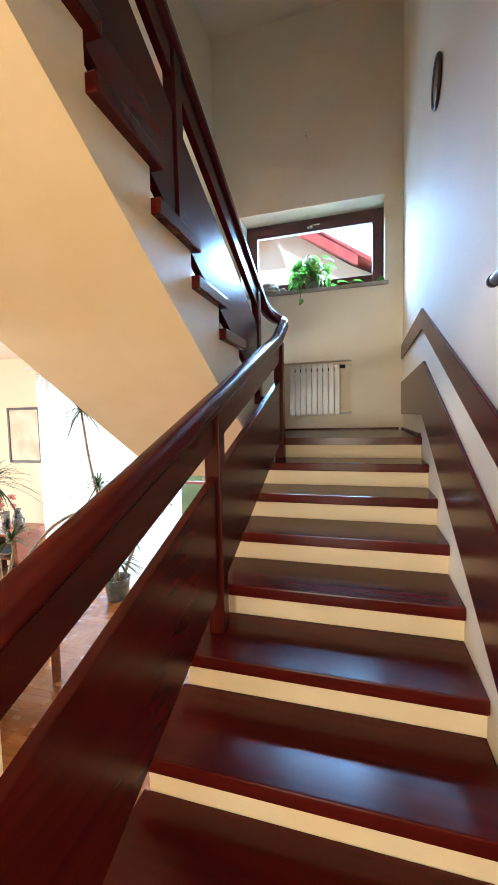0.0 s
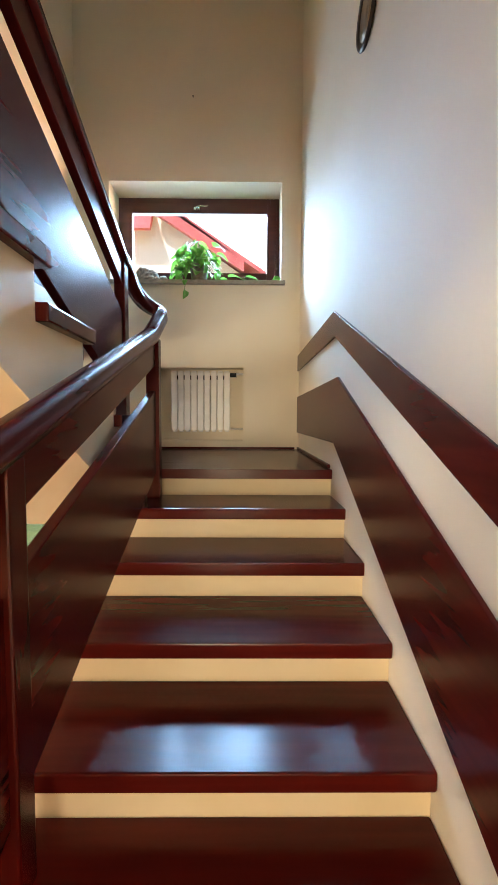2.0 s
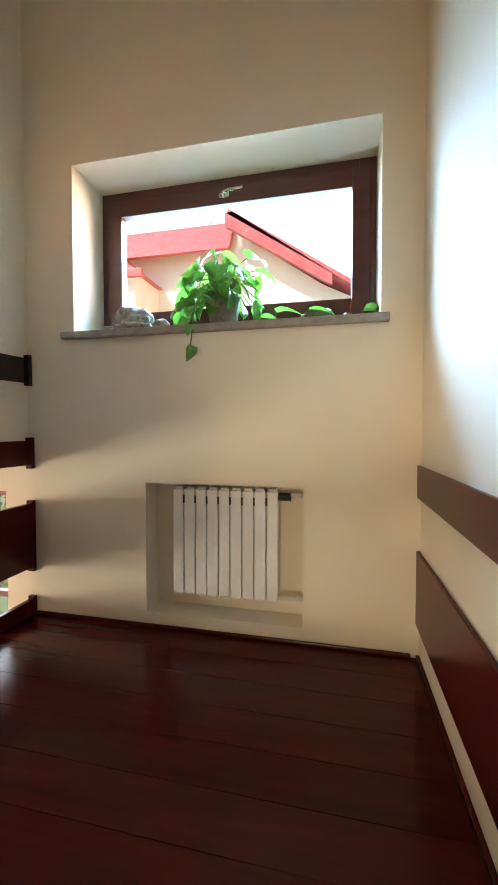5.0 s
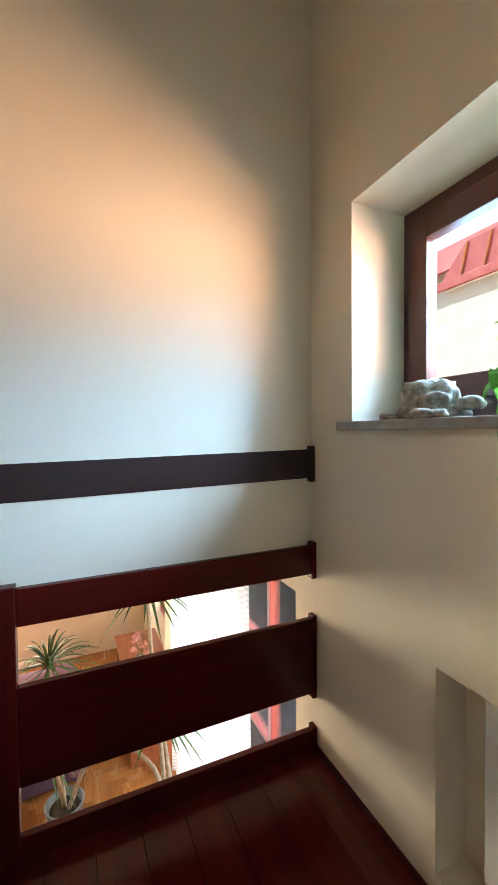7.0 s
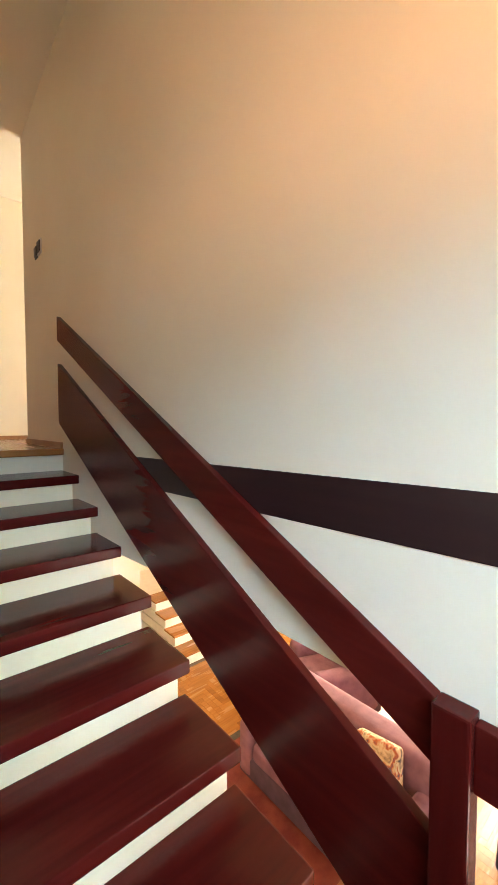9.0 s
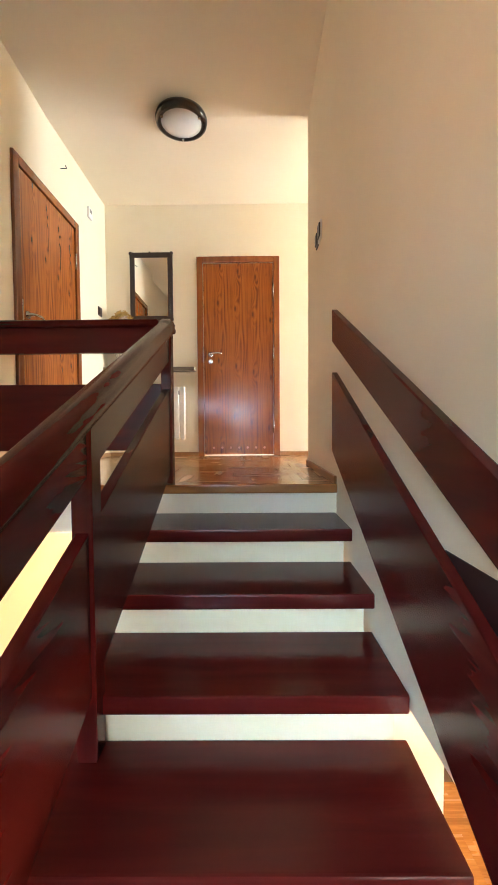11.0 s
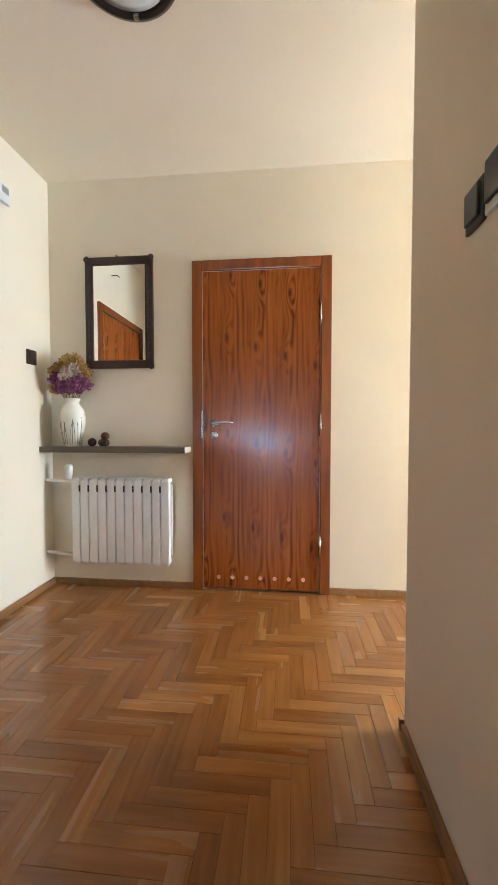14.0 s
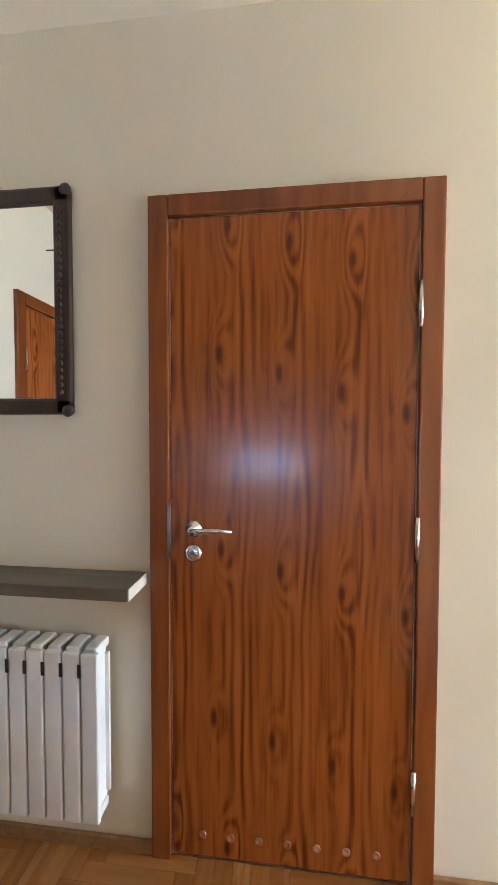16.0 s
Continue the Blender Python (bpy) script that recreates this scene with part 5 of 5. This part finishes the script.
dracaena((-3.30, 1.08, LF), [([(0, 0, 0.2), (-0.06, 0, 0.8), (-0.18, -0.05, 1.3), (-0.24, -0.1, 1.75), (-0.30, -0.12, 2.30)], 44, 0.42), ([(0.03, 0, 0.2), (-0.02, -0.05, 0.8), (-0.14, -0.08, 1.40)], 40, 0.38), ([(0.05, 0.02, 0.2), (0.30, -0.05, 0.7), (0.62, -0.10, 1.22)], 40, 0.36), ([(0, -0.05, 0.2), (0.08, -0.1, 0.5)], 40, 0.40)], 301, "tall dracaena with spiky crowns in front of the lace curtain")
dracaena((-4.25, 0.32, LF), [([(0, 0, 0.2), (0.03, -0.02, 0.6), (0.02, -0.06, 1.05), (0.06, -0.1, 1.55)], 52, 0.55), ([(0.02, 0.03, 0.2), (0.35, 0.2, 0.85), (0.65, 0.42, 1.12), (0.95, 0.62, 1.10), (1.12, 0.68, 0.9)], 30, 0.35), ([(-0.03, 0, 0.2), (0.25, -0.05, 0.75), (0.30, -0.1, 0.95)], 26, 0.40)], 341, "large dracaena with curved pale canes in the living room")

# seats
LILAC = plain("lilac_upholstery", (0.17, 0.075, 0.115), (0.24, 0.115, 0.165), 0.85, 9, 0.05, 220)
PLUM = plain("plum_upholstery", (0.055, 0.030, 0.055), (0.085, 0.048, 0.082), 0.85, 9, 0.05, 220)


def floral():
    m, n, l, bsdf = node_mat("floral_cushion")
    tc = n.new("ShaderNodeTexCoord")
    v = n.new("ShaderNodeTexNoise")
    v.inputs["Scale"].default_value, v.inputs["Detail"].default_value, v.inputs["Distortion"].default_value = 11, 4, 1.0
    l.new(tc.outputs["Object"], v.inputs["Vector"])
    r = ramp(n, [(0.30, (0.03, 0.035, 0.06)), (0.42, (0.42, 0.30, 0.20)), (0.50, (0.62, 0.50, 0.36)), (0.57, (0.45, 0.12, 0.05)), (0.66, (0.06, 0.07, 0.13))])
    l.new(v.outputs["Fac"], r.inputs["Fac"])
    l.new(r.outputs["Color"], bsdf.inputs["Base Color"])
    bsdf.inputs["Roughness"].default_value = 0.85
    return m


FLORAL = floral()


def soft_box(x0, x1, y0, y1, z0, z1, b=0.05):
    bm = bm_box(x0, x1, y0, y1, z0, z1, b, 4)
    for v in bm.verts:
        d = noise.noise(v.co * 4) * 0.012
        v.co += Vector((d, d, d * 0.6))
    for f in bm.faces:
        f.smooth = True
    return bm


def sofa(name, label, m, w, cushions):
    """A low upholstered seat, facing -y, its width along x, built at the origin."""
    ob = thing(name, label, "sofa" if w > 1.2 else "armchair", (0, 0, 0), "living room seats")
    part("base", soft_box(-w / 2, w / 2, -0.42, 0.42, 0.04, 0.28, 0.04), PLUM, ob)
    n = max(1, round((w - 0.4) / 0.62))
    for i in range(n):
        a = -w / 2 + 0.2 + i * (w - 0.4) / n
        part("seat_cushion", soft_box(a + 0.005, a + (w - 0.4) / n - 0.005, -0.44, 0.22, 0.27, 0.45, 0.06), LILAC, ob)
    part("backrest", soft_box(-w / 2 + 0.02, w / 2 - 0.02, 0.16, 0.46, 0.24, 0.84, 0.10), LILAC, ob)
    for s in (-1, 1):
        part("armrest", soft_box(min(s * w / 2, s * (w / 2 - 0.20)), max(s * w / 2, s * (w / 2 - 0.20)), -0.44, 0.40, 0.05, 0.60, 0.085), LILAC, ob)
    for x in (-w / 2 + 0.08, w / 2 - 0.08):
        for y in (-0.36, 0.36):
            part("leg", bm_lathe([(0.022, 0), (0.03, 0.05)], 12, pose(x, y, 0)), DARKWOOD, ob)
    ob.matrix_world = m
    return ob


sofa("sofa", "two-seat lilac upholstered sofa with rounded arms", pose(-4.12, -1.60, LF, 0, 0, 90), 1.75, 0)
sofa("armchair", "lilac upholstered armchair with rounded arms", pose(-5.35, -2.55, LF, 0, 0, 65), 0.95, 0)
sofa("armchair", "lilac upholstered armchair beside the dracaena", pose(-5.10, 0.0, LF, 0, 0, 95), 0.95, 0)


def cushion(m, s, label):
    bm = bm_box(-s / 2, s / 2, -0.07, 0.07, -s / 2, s / 2, 0.05, 4)
    for v in bm.verts:
        k = 1 - 0.55 * max(abs(v.co.x), abs(v.co.z)) / (s / 2) * 0.9
        v.co.y *= k + 0.25
    for f in bm.faces:
        f.smooth = True
    c = tagged(solid("cushion", bm, FLORAL), label, "cushion", "sofa cushions")
    c.matrix_world = m
    return c


cushion(pose(-4.19, -2.02, LF + 0.665, -14, 10, 90) , 0.44, "floral patterned cushion in cream, rust and navy on the sofa")
cushion(pose(-4.19, -1.20, LF + 0.655, -14, -8, 90), 0.42, "floral patterned cushion leaning against the sofa back")
tagged(solid("folded_throw", soft_box(-4.05, -3.75, -1.75, -1.45, LF + 0.445, LF + 0.53, 0.03), FLORAL), "folded floral throw on the sofa seat", "blanket")

RUG = plain("red_woven_rug", (0.16, 0.02, 0.02), (0.26, 0.06, 0.045), 0.95, 5, 0.1, 300)
rug = thing("rug", "red woven rug with a dark border on the parquet", "rug", (-3.6, -2.2, LF))
part("field", bm_box(-4.4, -3.1, -2.9, -1.0, LF + 0.001, LF + 0.011, 0.003, 1), RUG, rug)
for a in ((-4.4, -3.1, -2.9, -2.82), (-4.4, -3.1, -1.08, -1.0), (-4.4, -4.32, -2.82, -1.08), (-3.18, -3.1, -2.82, -1.08)):
    part("border", bm_box(*a, LF + 0.0115, LF + 0.0145), plain("dark_rug_border", (0.03, 0.03, 0.03), (0.07, 0.05, 0.04), 0.95, 20), rug)

table = thing("coffee_table", "low brown wooden coffee table beside the sofa", "table", (-3.2, -0.66, LF))
part("top", bm_box(-3.55, -2.85, -1.0, -0.32, LF + 0.42, LF + 0.455, 0.006), DESKWOOD, table)
for x in (-3.50, -2.90):
    for y in (-0.95, -0.37):
        part("leg", bm_box(x - 0.025, x + 0.025, y - 0.025, y + 0.025, LF + 0.001, LF + 0.42, 0.004), DESKWOOD, table)
tagged(solid("cork_mat", bm_lathe([(0.13, 0), (0.135, 0.004), (0.135, 0.010), (0.13, 0.014)], 40, pose(-3.17, -0.78, LF + 0.456)), plain("cork", (0.34, 0.19, 0.075), (0.48, 0.29, 0.13), 0.8, 90, 0.05)), "round tan cork mat on the coffee table", "mat")

rt = thing("round_table", "round dark glass-topped table by the sunny window", "table", (-5.9, -1.35, LF))
part("top", bm_lathe([(0.40, 0), (0.42, 0.006), (0.42, 0.018), (0.40, 0.024)], 48, pose(-5.9, -1.35, LF + 0.56)), plain("smoked_glass", (0.02, 0.022, 0.02), (0.035, 0.037, 0.034), 0.08), rt)
part("column", bm_lathe([(0.20, 0), (0.20, 0.02), (0.05, 0.05), (0.04, 0.50), (0.12, 0.56)], 28, pose(-5.9, -1.35, LF)), DARKWOOD, rt)
bowl = thing("flower_bowl", "small dark bowl with pink flowers on the round table", "flowers", (-5.85, -1.25, LF + 0.584))
part("bowl", bm_lathe([(0.04, 0), (0.05, 0.005), (0.08, 0.07), (0.07, 0.07), (0.04, 0.02)], 24, pose(-5.85, -1.25, LF + 0.584)), BLUEVASE, bowl)
part("flower_head", petals(130, (-5.85, -1.25, LF + 0.71), 0.075, 60, 0.018), PINK, bowl)

# steps between the entrance level and the sunken room
lowsteps = thing("living_steps", "short flight of parquet steps with white risers", "stairs", (-4.9, -4.9, LF))
for i in range(4):
    z = LF + (i + 1) * 0.165
    y1 = -4.35 - i * 0.30
    part("riser", bm_box(-5.8, -4.25, -6.79, y1 - 0.02, z - 0.165, z - 0.03), WHITEPL, lowsteps)
    part("tread", bm_box(-5.8, -4.23, y1 - 0.32, y1, z - 0.03, z, 0.005), OAK_X, lowsteps)
structure("wall_opening_jamb", bm_box(XW - 0.2, XW - 0.0005, -6.8, -1.62, LF, 2.214), WALL, "cream wall beside the opening to the living room", "wall")

# ---- outside ----
REDROOF = plain("red_metal_roof", (0.55, 0.12, 0.12), (0.64, 0.17, 0.16), 0.4, 3)
HOUSEW = plain("pale_render", (0.82, 0.78, 0.68), (0.88, 0.85, 0.77), 0.85, 2)
house = thing("neighbour_house", "neighbouring house with cream walls and red roof", "house", (-5, 16, LF))
part("wall", bm_prism([(-13, LF - 0.3), (1.5, LF - 0.3), (1.5, 6.4), (-0.9, 7.6), (-4.2, 9.85), (-13, 9.3)], 1, 14.2, 22), HOUSEW, house)
part("roof", bm_prism([(13.5, 8.95), (13.7, 8.95), (14.5, 10.15), (17.5, 10.3), (17.5, 10.4), (14.3, 10.25)], 0, -13, -4.25), REDROOF, house)
part("bargeboard", bm_prism([(-4.4, 9.75), (-0.6, 7.35), (-0.6, 7.75), (-4.1, 10.2), (-4.4, 10.2)], 1, 13.5, 13.75), REDROOF, house)
part("gable_roof", bm_prism([(-4.3, 10.15), (1.9, 6.1), (1.9, 6.25), (-4.3, 10.35)], 1, 13.5, 22), REDROOF, house)
lowroof = part("dormer_roof", bm_prism([(-10.4, 7.9), (-7.1, 7.9), (-7.6, 8.2), (-8.4, 9.0), (-9.4, 9.0)], 1, 12.2, 14.3), REDROOF, house)
part("dormer_eave", bm_box(-10.6, -6.9, 12.0, 12.15, 7.62, 7.90, 0.02), REDROOF, house)
part("dormer_wall", bm_box(-10.2, -7.3, 12.3, 14.2, LF - 0.3, 7.88), HOUSEW, house)
for x in (-9.6, -8.8, -8.0):
    part("roof_rib", bm_prism([(x, 7.95), (x + 0.06, 7.95), (x + 0.30, 8.95), (x + 0.24, 8.95)], 1, 12.14, 12.22), plain("orange_roof_rib", (0.5, 0.16, 0.05), (0.6, 0.22, 0.08), 0.5), house)
part("antenna", bm_tube([(-6.2, 17, 10.2), (-6.2, 17, 11.8), (-6.0, 17, 11.8)], 0.03, 6), CHROME, house)

TREELEAF = plain("garden_foliage", (0.04, 0.10, 0.02), (0.10, 0.18, 0.04), 0.7, 8)


def tree(at, h, r, seed):
    q = random.Random(seed)
    ob = thing("tree", "leafy green garden tree outside the window", "tree", at, "garden trees")
    x, y, z = at
    part("trunk", bm_tube([(x, y, z), (x + 0.05, y, z + h * 0.4), (x - 0.05, y + 0.1, z + h * 0.8)], [0.12, 0.08, 0.03], 10), BARK, ob)
    for i in range(6):
        a = i * 1.1
        part("limb", bm_tube([(x, y, z + h * (0.35 + 0.07 * i)), (x + math.cos(a) * r * 0.4, y + math.sin(a) * r * 0.4, z + h * (0.5 + 0.07 * i)), (x + math.cos(a) * r * 0.8, y + math.sin(a) * r * 0.8, z + h * (0.58 + 0.06 * i))], [0.05, 0.03, 0.012], 7), BARK, ob)
    bm = bmesh.new()
    for i in range(30):
        d = Vector((q.gauss(0, 1), q.gauss(0, 1), q.gauss(0, 0.9)))
        d = d.normalized() * q.uniform(0.4, 1.0)
        c = Vector((x + d.x * r, y + d.y * r, z + h * 0.68 + d.z * h * 0.34))
        for _ in range(70):
            e = Vector((q.gauss(0, 1), q.gauss(0, 1), q.gauss(0, 1))) * r * 0.16
            t = Euler((q.uniform(0, 6), q.uniform(0, 6), q.uniform(0, 6))).to_matrix()
            s = q.uniform(0.04, 0.085)
            v = [bm.verts.new(c + e + t @ Vector(w)) for w in ((-s, 0, 0), (0, -s * 0.5, 0), (s, 0, 0), (0, s * 0.5, 0.01))]
            bm.faces.new(v)
    part("crown", bm, TREELEAF, ob)
    return ob


for i, (x, y, h, r) in enumerate(((-2.2, 6.5, 3.6, 1.5), (-4.8, 7.5, 4.2, 1.8), (-7.5, 6.8, 3.8, 1.6), (-11.5, -0.5, 4.0, 1.7))):
    tree((x, y, LF - 0.3), h, r, 500 + i)

glow, gn, gl_, gb = node_mat("bright_haze")
gem = gn.new("ShaderNodeEmission")
gem.inputs[0].default_value, gem.inputs[1].default_value = (0.93, 0.97, 1.0, 1), 2.2
gl_.new(gem.outputs[0], gn["Material Output"].inputs["Surface"])
hz = bmesh.new()
ringv = []
for i in range(33):
    a = math.radians(20 + i * 180 / 32)
    ringv.append([hz.verts.new((110 * math.cos(a), 110 * math.sin(a), -3)), hz.verts.new((110 * math.cos(a), 110 * math.sin(a), 75))])
for a, b in zip(ringv, ringv[1:]):
    hz.faces.new((a[0], b[0], b[1], a[1]))
structure("backdrop", hz, glow, "bright hazy summer sky in the distance", "sky")

# ---- parquet ----
OAK_ISL = OAK_X.copy()
OAK_ISL.name = "oak_parquet_far"
on, ol = OAK_ISL.node_tree.nodes, OAK_ISL.node_tree.links
geo = on.new("ShaderNodeNewGeometry")
for lk in list(ol):
    if lk.from_node.type == "OBJECT_INFO":
        ol.new(geo.outputs["Random Per Island"], lk.to_socket)


def herringbone(x0, x1, y0, y1, w, n):
    """Rectangles (x0, x1, y0, y1, along_x) of an axis-aligned herringbone with blocks of w by n * w."""
    out = []
    cx, cy = (x0 + x1) / 2, (y0 + y1) / 2
    kmax = int((abs(x1 - x0) + abs(y1 - y0)) / w) + 2 * n
    for m in range(-kmax // n - 2, kmax // n + 3):
        for k in range(-kmax, kmax):
            ox, oy = cx + (k + m * n) * w, cy + (k - m * n) * w
            if not (x0 - n * w - w < ox < x1 + w and y0 - n * w - w < oy < y1 + w):
                continue
            for r in ((ox, ox + n * w, oy, oy + w, True), (ox, ox + w, oy + w, oy + w + n * w, False)):
                a, b, c, d = max(r[0], x0), min(r[1], x1), max(r[2], y0), min(r[3], y1)
                if b - a > 0.006 and d - c > 0.006:
                    out.append((a, b, c, d, r[4]))
    return out


def block_mesh(name, lx, ly, h, mats):
    g_, b_ = 0.0003, 0.0006
    x, y = lx / 2 - g_, ly / 2 - g_
    v = [(-x, -y, -h), (x, -y, -h), (x, y, -h), (-x, y, -h), (-x, -y, -b_), (x, -y, -b_), (x, y, -b_), (-x, y, -b_), (-x + b_, -y + b_, 0), (x - b_, -y + b_, 0), (x - b_, y - b_, 0), (-x + b_, y - b_, 0)]
    f = [(8, 9, 10, 11)] + [(i, (i + 1) % 4, 4 + (i + 1) % 4, 4 + i) for i in range(4)] + [(4 + i, 4 + (i + 1) % 4, 8 + (i + 1) % 4, 8 + i) for i in range(4)]
    me = bpy.data.meshes.new(name)
    me.from_pydata(v, [], f)
    me.materials.append(mats)
    return me, v, f


floor_up = bpy.data.objects["floor_upper"]
pool = {}
far_v, far_f = [], []
count = 0
for a, b, c, d, ax in herringbone(XC + 0.2, XE, YS, YT - 0.076, 0.058, 5):
    if b < XW + 0.001:
        d = min(d, -3.385)
        if d - c < 0.006:
            continue
    key = (round(b - a, 4), round(d - c, 4), ax)
    if b > -2.35 and count < 300:
        if key not in pool:
            pool[key] = block_mesh("parquet_block", key[0], key[1], 0.011, OAK_X if ax else OAK_Y)[0]
        o = new("parquet_block", pool[key])
        o.parent = floor_up
        o.location = ((a + b) / 2, (c + d) / 2, F)
        count += 1
    else:
        me, v, f = block_mesh("tmp", key[0], key[1], 0.011, OAK_X)
        bpy.data.meshes.remove(me)
        n0 = len(far_v)
        far_v += [(p[0] + (a + b) / 2, p[1] + (c + d) / 2, p[2] + F) for p in v]
        far_f += [tuple(i + n0 for i in q) for q in f]


def stuff_mesh(name, v, f, mat, label):
    me = bpy.data.meshes.new(name)
    me.from_pydata(v, [], f)
    me.materials.append(mat)
    return tagged(new(name, me), label, "floor", kind="stuff")


if far_v:
    stuff_mesh("parquet_rest", far_v, far_f, OAK_ISL, "oak herringbone parquet blocks of the corridor")
lv, lf = [], []
for a, b, c, d, ax in herringbone(-7.2, -0.6, -4.3, YN, 0.07, 5):
    me, v, f = block_mesh("tmp", b - a, d - c, 0.01, OAK_X)
    bpy.data.meshes.remove(me)
    n0 = len(lv)
    lv += [(p[0] + (a + b) / 2, p[1] + (c + d) / 2, p[2] + LF + 0.0005) for p in v]
    lf += [tuple(i + n0 for i in q) for q in f]
stuff_mesh("parquet_living", lv, lf, OAK_ISL, "warm oak herringbone parquet of the living room")
